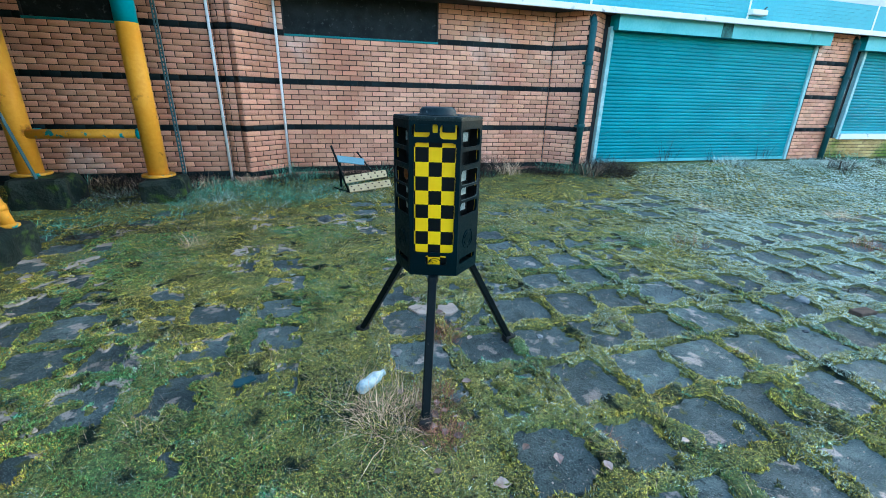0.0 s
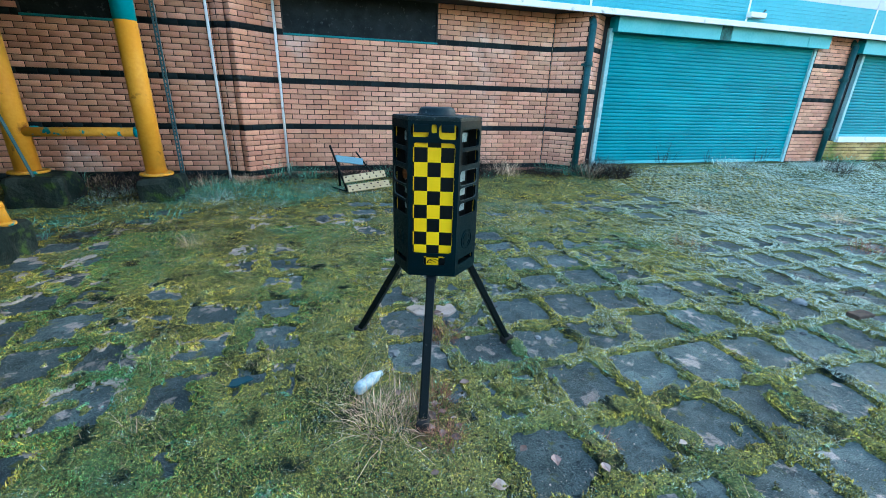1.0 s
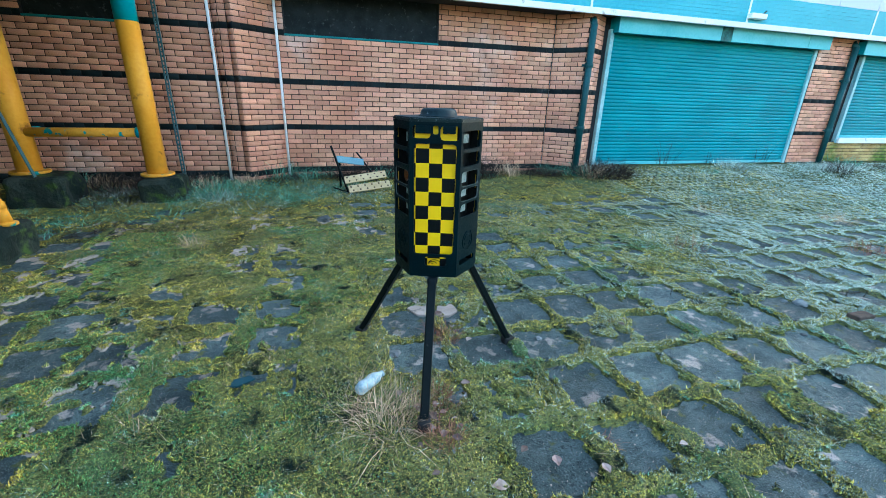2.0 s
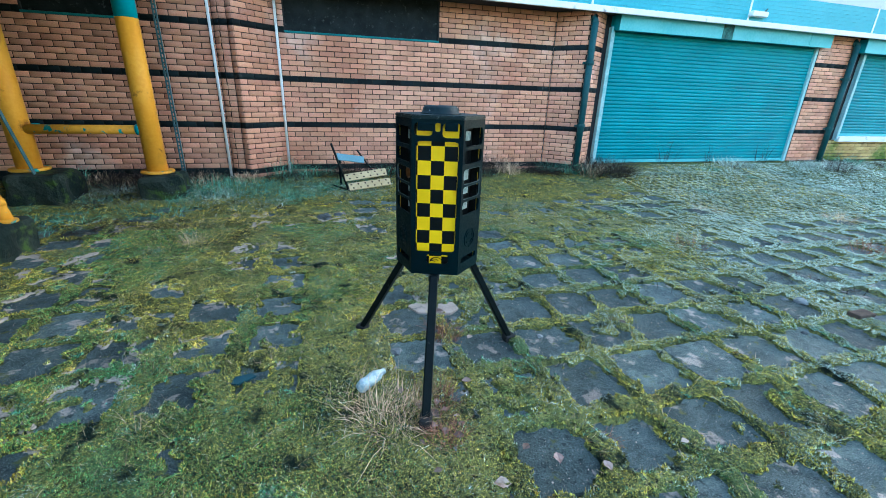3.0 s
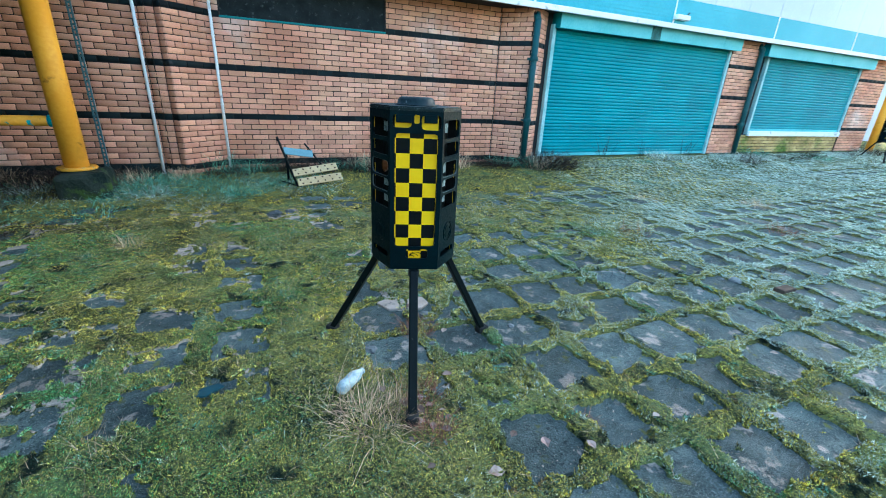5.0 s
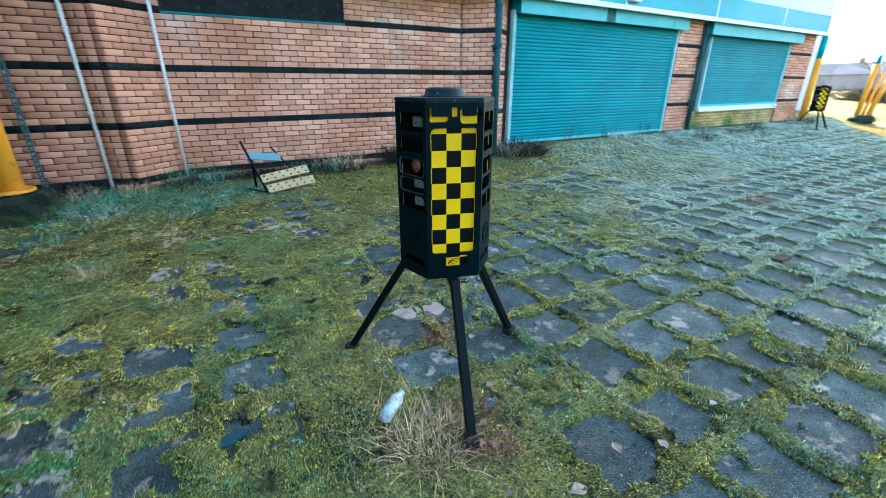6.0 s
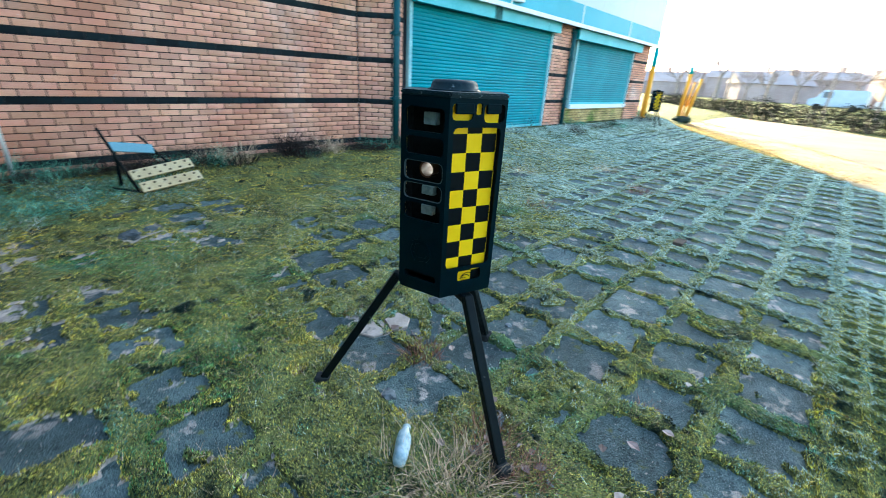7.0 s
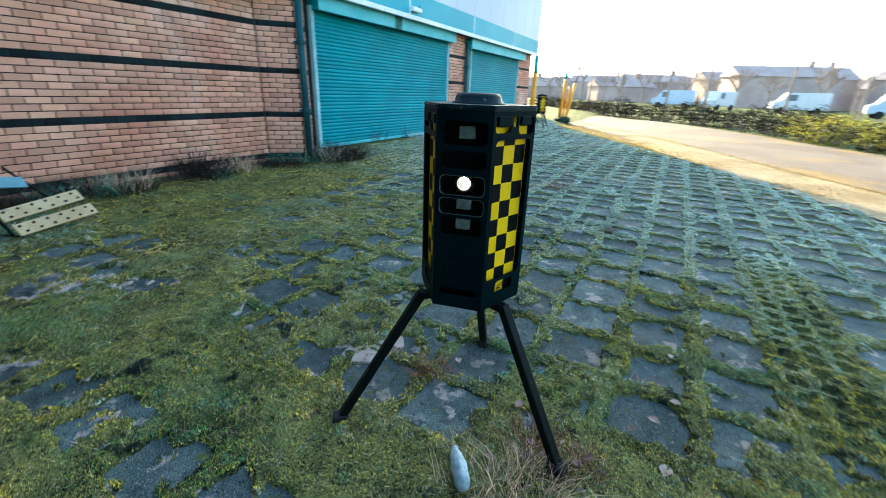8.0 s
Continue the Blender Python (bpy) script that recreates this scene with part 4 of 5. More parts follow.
def slat(p, q, width, lean, material, holes):
    p, q = Vector(p), Vector(q)
    d = (q - p).normalized()
    up = Vector((0, math.sin(lean), math.cos(lean)))
    n = d.cross(up).normalized()
    m = Matrix.Translation(p) @ Matrix((d, n, n.cross(d) * -1)).transposed().to_4x4()
    bm = bmesh.new()
    L = (q - p).length
    box(bm, 0, L, -0.008, 0.008, -width / 2, width / 2, 0.004, m)
    ob = part("slat", bm, material, ch)
    # black discs on the solid slat give the darkness of its holes by colour
    if holes:
        for i in range(6):
            for j in (-1, 1):
                u = L * (i + 0.5 + 0.12 * j) / 6
                b2 = bmesh.new()
                q2 = m @ Matrix.Translation((u, 0, j * width * 0.25)) @ Matrix.Rotation(radians(90), 4, "X")
                bmesh.ops.create_cone(b2, cap_ends=True, segments=8, radius1=0.011, radius2=0.011, depth=0.018, matrix=q2)
                part("slot", b2, BLACK_DEEP, ob)
    return ob


slat((0.37, 5.50, 0.215), (0.89, 5.56, 0.275), 0.10, 0.75, CREAM, True)
slat((0.41, 5.42, 0.115), (0.93, 5.48, 0.165), 0.10, 0.75, CREAM, True)
slat((0.29, 5.62, 0.46), (0.63, 5.72, 0.40), 0.09, 0.6, SLATE_BLUE, False)


# ---- weeds ----
def blades(n, at, radius, h, width, spread, seed, flat=0.0):
    """Bent tapering blades in a clump, as arrays."""
    rnd = np.random.default_rng(seed)
    a, r = rnd.uniform(0, 2 * np.pi, n), radius * np.sqrt(rnd.uniform(0, 1, n))
    bx, by = at[0] + r * np.cos(a), at[1] + r * np.sin(a)
    lean = rnd.normal(0, spread, (n, 2)) + np.stack([np.cos(a), np.sin(a)], -1) * (r / max(radius, 1e-3) * spread)[:, None]
    hh = h * rnd.uniform(0.45, 1.1, n)
    face = rnd.uniform(0, np.pi, n)
    w = width * rnd.uniform(0.6, 1.3, n)
    sx, sy = np.cos(face) * w / 2, np.sin(face) * w / 2
    v = np.zeros((n, 5, 3))
    z0 = at[2] - 0.01
    for i, (t, k) in enumerate(((0, 1), (0, -1), (0.55, -0.8), (0.55, 0.8), (1.0, 0))):
        drop = np.sqrt(np.clip(1 - 0.35 * (np.hypot(*lean.T) * t) ** 1.5, 0.2, 1))
        v[:, i, 0] = bx + k * sx + lean[:, 0] * hh * t ** 1.4
        v[:, i, 1] = by + k * sy + lean[:, 1] * hh * t ** 1.4
        v[:, i, 2] = z0 + hh * t * drop
    base = (np.arange(n) * 5)[:, None]
    f = np.concatenate([base + np.array([[0, 1, 2]]), base + np.array([[0, 2, 3]]), base + np.array([[3, 2, 4]])])
    return v.reshape(-1, 3), f


def clump(name, label, cat, material, n, at, radius, h, width, spread, seed, group="", kind=""):
    v, f = blades(n, at, radius, h, width, spread, seed)
    return tagged(sheet(name, v, f, material), label, cat, group, kind)


def zg(x, y):
    return float(rise(np.array(x), np.array(y)))


clump("dry_tussock", "tussock of dry straw-coloured grass at the tripod foot", "grass tussock", STRAW, 430, (0.22, 1.48, 0.005), 0.12, 0.125, 0.0022, 0.75, 11)
clump("dry_tussock", "fan of long dry straw stems by the plastic bottle", "grass tussock", STRAW, 90, (0.12, 1.62, 0.0), 0.13, 0.17, 0.0018, 0.5, 12)
clump("russet_weed", "russet dead weed beside the tripod foot", "weed", RUSSET, 360, (0.395, 1.345, 0.005), 0.07, 0.085, 0.0020, 0.5, 13, "russet weeds")
clump("russet_weed", "russet dead weed behind the tripod leg", "weed", RUSSET, 200, (0.405, 1.53, 0.0), 0.08, 0.13, 0.0022, 0.4, 14, "russet weeds")
clump("russet_weed", "russet dead weed between two slabs", "weed", RUSSET, 160, (0.965, 1.182, 0.008), 0.05, 0.035, 0.0018, 0.6, 19, "russet weeds")
clump("russet_weed", "russet dead weed among the slabs", "weed", RUSSET, 260, (0.58, 2.02, 0.0), 0.08, 0.09, 0.002, 0.5, 15, "russet weeds")
clump("dry_tussock", "small dry grass tuft between slabs", "grass tussock", STRAW, 34, (-0.674, 1.644, 0.0), 0.05, 0.11, 0.0018, 0.6, 16)
clump("dry_tussock", "dry grass tuft on the moss", "grass tussock", STRAW, 60, (-1.02, 3.77, 0.0), 0.07, 0.17, 0.0024, 0.55, 17)
rw = random.Random(5)
for i in range(34):
    x = rw.uniform(-3.4, 4.4)
    y = (6.25 if x < -0.9 else 6.1 if x > 3.9 else 6.42) - rw.uniform(0.02, 0.35)
    m, nm, lb = rw.choice([(TWIG, "wall_weed", "dead brown weed stems along the wall"), (GREEN, "grass_tuft", "dark green grass tuft along the wall"), (STRAW, "dry_tussock", "dry grass stems along the wall")])
    clump(nm, lb, "weed", m, 110, (x, y, zg(x, y)), 0.16, rw.uniform(0.14, 0.38), 0.005, 0.5, 100 + i, "wall weeds")
for i in range(26):
    x = rw.uniform(4.0, 15.5)
    y = 6.3 - rw.uniform(0.02, 0.5) - (0.1 if x > 9 else 0)
    m, nm, lb = rw.choice([(TWIG, "wall_weed", "dead brown weed stems before the shutters"), (GREEN, "grass_tuft", "dark green grass before the shutters"), (FROST, "grass_tuft", "pale grass before the shutters")])
    clump(nm, lb, "weed", m, 130, (x, y, zg(x, y)), 0.25, rw.uniform(0.10, 0.26), 0.006, 0.6, 200 + i, "shutter weeds")
clump("wall_weed", "tangle of dead brown stems below the downpipe", "weed", TWIG, 1100, (4.35, 5.95, 0.1), 0.42, 0.32, 0.006, 0.8, 301)
clump("wall_weed", "dark dead weed against the brick wall", "weed", TWIG, 420, (2.28, 6.36, 0.08), 0.16, 0.36, 0.005, 0.4, 302)
for i, (x, y, n, h, m) in enumerate([(-1.3, 5.75, 420, 0.26, GREEN), (-1.0, 5.6, 480, 0.2, GREEN), (-0.55, 5.85, 420, 0.2, GREEN), (-1.55, 4.85, 420, 0.13, GREEN), (-0.2, 6.0, 220, 0.14, TWIG),
                                     (-2.1, 4.75, 420, 0.13, GREEN), (-2.25, 5.35, 420, 0.20, TWIG), (-2.2, 5.8, 420, 0.34, TWIG), (0.2, 5.7, 160, 0.10, FROST), (-2.4, 4.4, 360, 0.16, GREEN)]):
    clump("grass_tuft", "lush %s grass near the wall" % ("frosted" if m is FROST else "green" if m is GREEN else "dead brown"), "grass", m, n, (x, y, zg(x, y)), 0.34, h * 0.8, 0.0035, 1.1, 400 + i, "grass by the wall")
rt = random.Random(21)
for i in range(30):
    x = rt.uniform(-3.0, 3.6)
    y = (6.2 if x < -0.7 else 6.36) - rt.uniform(0.0, 0.3)
    clump("wall_weed", "dark dead twigs matted along the wall foot", "weed", TWIG, 170, (x, y, zg(x, y)), 0.22, rt.uniform(0.14, 0.26), 0.005, 0.8, 600 + i, "twigs along the wall")
for i in range(9):
    x, y = rt.uniform(-2.4, 0.2), rt.uniform(5.3, 5.9)
    clump("grass_tuft", "lush teal-green grass below the wall", "grass", rt.choice([GREEN, GREEN, FROST]), 420, (x, y, zg(x, y)), 0.24, rt.uniform(0.08, 0.14), 0.0042, 1.0, 640 + i, "grass by the wall")
for i, (x, y) in enumerate([(5.9, 6.3), (6.9, 6.35), (8.1, 6.3)]):
    clump("wall_weed", "thin bare weed standing before the shutter", "weed", TWIG, 24, (x, y, 0.12), 0.10, 0.5, 0.006, 0.35, 500 + i, "thin weeds")


# moss and short grass blades all over the moss
def carpet(name, label, material, n, xr, yr, h, w, lo, seed, weight=None, flat=0.55):
    rnd = np.random.default_rng(seed)
    x, y = rnd.uniform(*xr, n), rnd.uniform(*yr, n)
    keep = (cover(x, y) > lo) & (beyond(x, y) < -0.1) & (y < 6.2)
    if weight is not None:
        keep &= rnd.uniform(0, 1, n) < weight(x, y)
    x, y = x[keep], y[keep]
    k = len(x)
    z = -0.013 + 0.023 + 0.027 * fbm(x, y, 22.0, 41, 3) + 0.016 * fbm(x, y, 5.0, 51, 2) - 0.012 + rise(x, y)
    a = rnd.uniform(0, 2 * np.pi, k)
    hh, ww = h * rnd.uniform(0.4, 1.4, k), w * rnd.uniform(0.6, 1.4, k)
    lean = rnd.normal(0, flat, (k, 2))
    v = np.zeros((k, 3, 3))
    v[:, 0] = np.stack([x + np.cos(a) * ww, y + np.sin(a) * ww, z - 0.006], -1)
    v[:, 1] = np.stack([x - np.cos(a) * ww, y - np.sin(a) * ww, z - 0.006], -1)
    v[:, 2] = np.stack([x + lean[:, 0] * hh, y + lean[:, 1] * hh, z + hh], -1)
    return tagged(sheet(name, v.reshape(-1, 3), np.arange(k * 3).reshape(-1, 3), material), label, "moss", kind="stuff")


carpet("moss_crumbs", "crumbly yellow-green moss between the slabs", BLADE, 1150000, (-1.9, 2.9), (0.25, 3.5), 0.0032, 0.0021, 0.62, 1, flat=1.45)
carpet("green_crumbs", "fine green moss on the shaded side of the yard", LUSH, 820000, (-1.9, 0.7), (0.6, 4.2), 0.0034, 0.0020, 0.66, 18, lambda x, y: step(0.6, -0.3, x) * step(0.36, 0.54, fbm(x, y, 1.5, 87, 3)) * 0.9, flat=1.45)
carpet("frost_crumbs", "fine pale lichen and frost in the joints", FROST, 900000, (0.2, 4.5), (0.0, 4.6), 0.0042, 0.0017, 0.62, 8, lambda x, y: step(0.44, 0.58, fbm(x, y, 5.0, 73, 3) + 0.03 * x + 0.03) * (0.35 + 0.65 * step(0.6, 1.5, x)) * (1 - 0.75 * step(2.5, 3.3, y) * step(4.2, 2.8, x)), flat=1.5)
carpet("moss_tips", "short moss and grass across the yard", BLADE_FAR, 900000, (-4.0, 7.5), (0.0, 6.2), 0.0045, 0.0030, 0.66, 2, lambda x, y: (1 - 0.7 * step(2.5, 5.5, x) * step(4.2, 3.0, y)) * (1 - 0.97 * step(0.1, 0.5, (x + 1.9) * (2.9 - x)) * step(0.1, 0.5, (y - 0.25) * (3.5 - y))), flat=1.4)
pale_zone = lambda x, y: (step(1.8, 3.8, x + 0.5 * (1.5 - y)) * 0.95 + 0.03) * (1 - 0.6 * step(3.0, 4.2, y) * step(9, 4.4, x))
carpet("moss_tips", "pale mossy grass on the frosted slabs", FROST, 560000, (2.0, 6.0), (-1.0, 6.2), 0.006, 0.0032, 0.5, 3, pale_zone, flat=1.3)
carpet("moss_tips", "pale mossy grass towards the road", FROST, 420000, (6.0, 17.0), (-2.0, 6.2), 0.010, 0.0065, 0.5, 33, pale_zone, flat=1.3)
carpet("frosty_grass", "fine pale frosted grass in the joints", FROST, 420000, (1.3, 8.0), (-0.5, 6.0), 0.006, 0.0024, 0.5, 5, lambda x, y: step(1.3, 3.0, x + 0.4 * (1.5 - y)) * step(0.40, 0.56, fbm(x, y, 1.9, 71, 3) + 0.05 * x) * (1 - 0.6 * step(3.0, 4.2, y) * step(5.0, 4.2, x)), flat=1.4)
def dry_verge(n, seed):
    rnd = np.random.default_rng(seed)
    x = rnd.uniform(4.0, 20.0, n)
    off = rnd.uniform(-0.1, 2.2, n)
    keep = fbm(x, off * 0.8, 0.9, 91, 3) + 0.1 * (1 - np.abs(off - 0.5)) > 0.47
    x, off = x[keep], off[keep]
    y = 5.56 + ((x - 16.66) * 0.512 - off) / 0.859
    k = len(x)
    a, hh = rnd.uniform(0, 6.28, k), rnd.uniform(0.01, 0.035, k)
    ln = rnd.normal(0, 0.6, (k, 2))
    z = np.full(k, 0.015)
    v = np.stack([np.stack([x + np.cos(a) * 0.008, y + np.sin(a) * 0.008, z], -1), np.stack([x - np.cos(a) * 0.008, y - np.sin(a) * 0.008, z], -1),
                  np.stack([x + ln[:, 0] * hh, y + ln[:, 1] * hh, z + hh], -1)], 1)
    return tagged(sheet("verge_grass", v.reshape(-1, 3), np.arange(k * 3).reshape(-1, 3), VERGE_GRASS), "dry golden grass tufts along the road edge", "grass", kind="stuff")


dry_verge(36000, 7)
carpet("grass_blades", "lush teal-green grass blades below the wall", GREEN, 30000, (-3.2, 0.7), (4.4, 6.1), 0.020, 0.0018, 0.5, 14, lambda x, y: step(0.45, 0.58, fbm(x, y, 1.1, 79, 3) + 0.1 * step(5.0, 5.8, y) - 0.1 * step(0.0, 1.0, x)), flat=1.7)
carpet("grass_blades", "pale bent grass strands below the wall", FROST, 3000, (-2.6, 0.9), (4.7, 6.0), 0.045, 0.0016, 0.5, 15, lambda x, y: step(0.48, 0.60, fbm(x, y, 1.3, 83, 3)), flat=1.3)
for i, (x, y, n, m) in enumerate([(5.6, 3.32, 120, STRAW), (4.4, 3.9, 90, STRAW), (4.66, 2.5, 140, RUSSET), (2.95, 3.24, 60, FROST), (3.1, 2.95, 70, RUSSET), (2.2, 2.3, 26, TWIG)]):
    clump("dry_tussock", "thin dry weed tuft on the frosted paving", "weed", m, n, (x, y, 0.0), 0.14, 0.15, 0.003, 0.7, 730 + i, "tufts on the paving")
clump("twig_heap", "low heap of dark dead twigs on the slabs", "twigs", TWIG, 260, (3.30, 1.95, 0.01), 0.34, 0.035, 0.006, 2.2, 710, kind="stuff")
clump("twig_heap", "long low heap of dark dead twigs on the moss", "twigs", TWIG, 420, (-1.90, 4.30, 0.02), 0.30, 0.05, 0.006, 2.2, 712, kind="stuff")
clump("twig_heap", "thin end of the heap of dead twigs", "twigs", TWIG, 260, (-1.35, 4.28, 0.02), 0.22, 0.04, 0.005, 2.2, 713, kind="stuff")
clump("twig_heap", "low heap of dark dead twigs on the moss", "twigs", TWIG, 160, (2.55, 2.95, 0.01), 0.22, 0.03, 0.005, 2.2, 711, kind="stuff")
carpet("grass_blades", "fine pale grass strands in the moss", FROST, 15000, (-1.8, 2.4), (0.7, 4.6), 0.022, 0.0007, 0.66, 4, lambda x, y: np.exp(-(((x - 0.05) / 0.16) ** 2)) * 0.9 + step(0.50, 0.62, fbm(x, y, 1.4, 77, 3)) * 0.3, flat=1.2)
carpet("straw_blades", "fine dry strands lying in the moss", STRAW, 16000, (-1.8, 2.6), (0.7, 4.6), 0.026, 0.0007, 0.66, 6, flat=1.4)


def grit(n, seed):
    """Pale crumbs of stone strewn over the slabs."""
    rnd = np.random.default_rng(seed)
    x, y = rnd.uniform(-1.8, 3.6, n), rnd.uniform(0.8, 4.2, n)
    keep = cover(x, y) < 0.3
    x, y = x[keep], y[keep]
    k = len(x)
    r = 0.0012 + 0.0034 * rnd.uniform(0, 1, k) ** 4
    a = rnd.uniform(0, 6.28, k)
    v = np.zeros((k, 4, 3))
    for i in range(3):
        q = r * rnd.uniform(0.7, 1.4, k)
        v[:, i] = np.stack([x + q * np.cos(a + 2.1 * i), y + q * np.sin(a + 2.1 * i), np.full(k, 0.0)], -1)
    v[:, 3] = np.stack([x, y, r * 1.0 + 0.003], -1)
    f = np.concatenate([(np.arange(k) * 4)[:, None] + np.array([t]) for t in ((0, 1, 3), (1, 2, 3), (2, 0, 3))])
    return tagged(sheet("grit", v.reshape(-1, 3), f, PALE_STONE), "pale stone grit strewn over the slabs", "grit", kind="stuff")


grit(7000, 9)


# ---- litter and stones ----
b = thing("plastic_bottle", "crushed cloudy plastic bottle lying on the grass", "bottle", (0.168, 1.685, 0.055), 38)
bm = bmesh.new()
lathe(bm, [(0.0, -0.075), (0.026, -0.074), (0.033, -0.06), (0.030, -0.03), (0.034, 0.0), (0.031, 0.025), (0.026, 0.04), (0.017, 0.052), (0.014, 0.06)], 16)
for v in bm.verts:
    v.co.x *= 0.9 + 0.3 * noise.noise(v.co * 30)
    v.co.y *= 0.75 + 0.3 * noise.noise(v.co * 30 + Vector((4, 0, 0)))
bmesh.ops.transform(bm, matrix=Matrix.Rotation(radians(90), 4, "Y") @ Matrix.Identity(4), verts=bm.verts)
part("body", bm, BOTTLE, b, smooth=True)
part("cap", rod(bmesh.new(), (0.06, 0, 0), (0.07, 0, 0), 0.014, sides=12), BOTTLE, b)


def rock(name, label, x, y, s, seed, material, flat=0.5, z=0.0):
    bm = bmesh.new()
    bmesh.ops.create_icosphere(bm, subdivisions=2, radius=s)
    for v in bm.verts:
        v.co *= 1 + 0.5 * noise.noise(v.co / s * 1.3 + Vector((seed, 0, 0)))
        v.co.z *= flat
    ob = part(name, bm, material)
    ob.location = (x, y, z + s * flat * 0.5)
    ob.rotation_euler[2] = seed
    return tagged(ob, label, "stone", "loose stones")


for i, (x, y, s) in enumerate([(0.96, 2.30, 0.045), (0.68, 2.16, 0.03), (0.42, 1.28, 0.025), (0.51, 1.26, 0.022), (0.61, 1.88, 0.022), (1.08, 1.90, 0.018), (0.01, 4.38, 0.07), (0.14, 4.43, 0.05),
                               (3.16, 1.58, 0.05), (2.36, 1.38, 0.02), (1.96, 1.13, 0.02), (0.68, 2.03, 0.02), (-1.79, 3.38, 0.04), (2.96, 1.88, 0.045), (3.36, 1.08, 0.04), (0.31, 1.93, 0.03), (0.16, 1.98, 0.035)]):
    rock("stone", "small loose grey stone among the moss", x, y, s, i + 1, STONE)
for i, (pts, z) in enumerate([([(0.45, 2.37), (0.50, 2.27), (0.58, 2.25), (0.615, 2.33), (0.62, 2.42), (0.56, 2.455), (0.47, 2.44)], 0.016), ([(0.60, 2.25), (0.68, 2.23), (0.745, 2.28), (0.735, 2.37), (0.65, 2.41), (0.632, 2.33)], 0.013)]):
    bm = prism(bmesh.new(), pts, -0.02, z)
    bmesh.ops.bevel(bm, geom=list(bm.edges), offset=0.004, segments=1, affect="EDGES")
    tagged(part("broken_slab", bm, PALE_STONE), "broken piece of pale pinkish stone slab behind the tripod", "stone", "broken pale slab")
bm = prism(bmesh.new(), [(-0.44, 1.832), (-0.38, 1.822), (-0.315, 1.862), (-0.335, 1.885), (-0.395, 1.875)], 0.016, 0.024)
tagged(part("plastic_scrap", bm, LITTER_BLUE), "dark blue scrap of plastic lying on a slab", "litter")


rr2 = random.Random(31)
for i in range(16):
    rock("stone", "small loose grey stone on the frosted slabs", 3.1 + rr2.gauss(0, 0.5), 1.7 + rr2.gauss(0, 0.45), rr2.uniform(0.010, 0.026), 40 + i, STONE)
tagged(part("wood_block", boxed(3.02, 3.16, 1.60, 1.67, 0.0, 0.05, 0.006), TWIG), "short dark block of wet wood on the slabs", "wood block")
for x, y, sd in ((0.467, 1.191, 61), (1.853, 1.223, 62), (0.721, 1.472, 63), (0.797, 1.453, 64), (1.235, 1.17, 65)):
    clump("moss_cushion", "small round yellow moss cushion on a slab", "moss", BLADE, 2600, (x, y, 0.006), 0.034, 0.012, 0.0022, 0.9, sd, "moss cushions")


def leaf(x, y, s, turn):
    bm = bmesh.new()
    pts = [(0, -0.5, 0), (0.3, -0.2, 0.12), (0.42, 0.1, 0.16), (0.2, 0.35, 0.1), (0, 0.6, 0.02), (-0.22, 0.34, 0.12), (-0.4, 0.08, 0.15), (-0.28, -0.22, 0.1)]
    c = bm.verts.new((0, 0, 0.02 * s))
    vs = [bm.verts.new((a * s, b2 * s, h2 * s)) for a, b2, h2 in pts]
    for i in range(8):
        bm.faces.new((c, vs[i], vs[(i + 1) % 8]))
    ob = part("dead_leaf", bm, LEAF)
    ob.matrix_basis = pose(x, y, 0.022, 0, 0, turn)
    return tagged(ob, "curled dead brown leaf on the moss", "leaf", "dead leaves")


rl = random.Random(8)
for x, y in [(0.40, 1.36), (0.46, 1.42), (0.43, 1.47), (0.52, 1.10), (0.75, 1.15), (0.9, 1.08), (0.66, 1.22), (1.25, 1.1), (0.33, 1.2), (-0.3, 1.2), (1.6, 1.9), (0.28, 1.62), (0.30, 1.33), (2.2, 1.2), (0.36, 1.40), (0.44, 1.33), (0.38, 1.46), (0.47, 1.38), (0.34, 1.52), (0.41, 1.52), (0.57, 1.62), (0.62, 2.25), (0.70, 1.95)]:
    leaf(x, y, rl.uniform(0.03, 0.055), rl.uniform(0, 360))


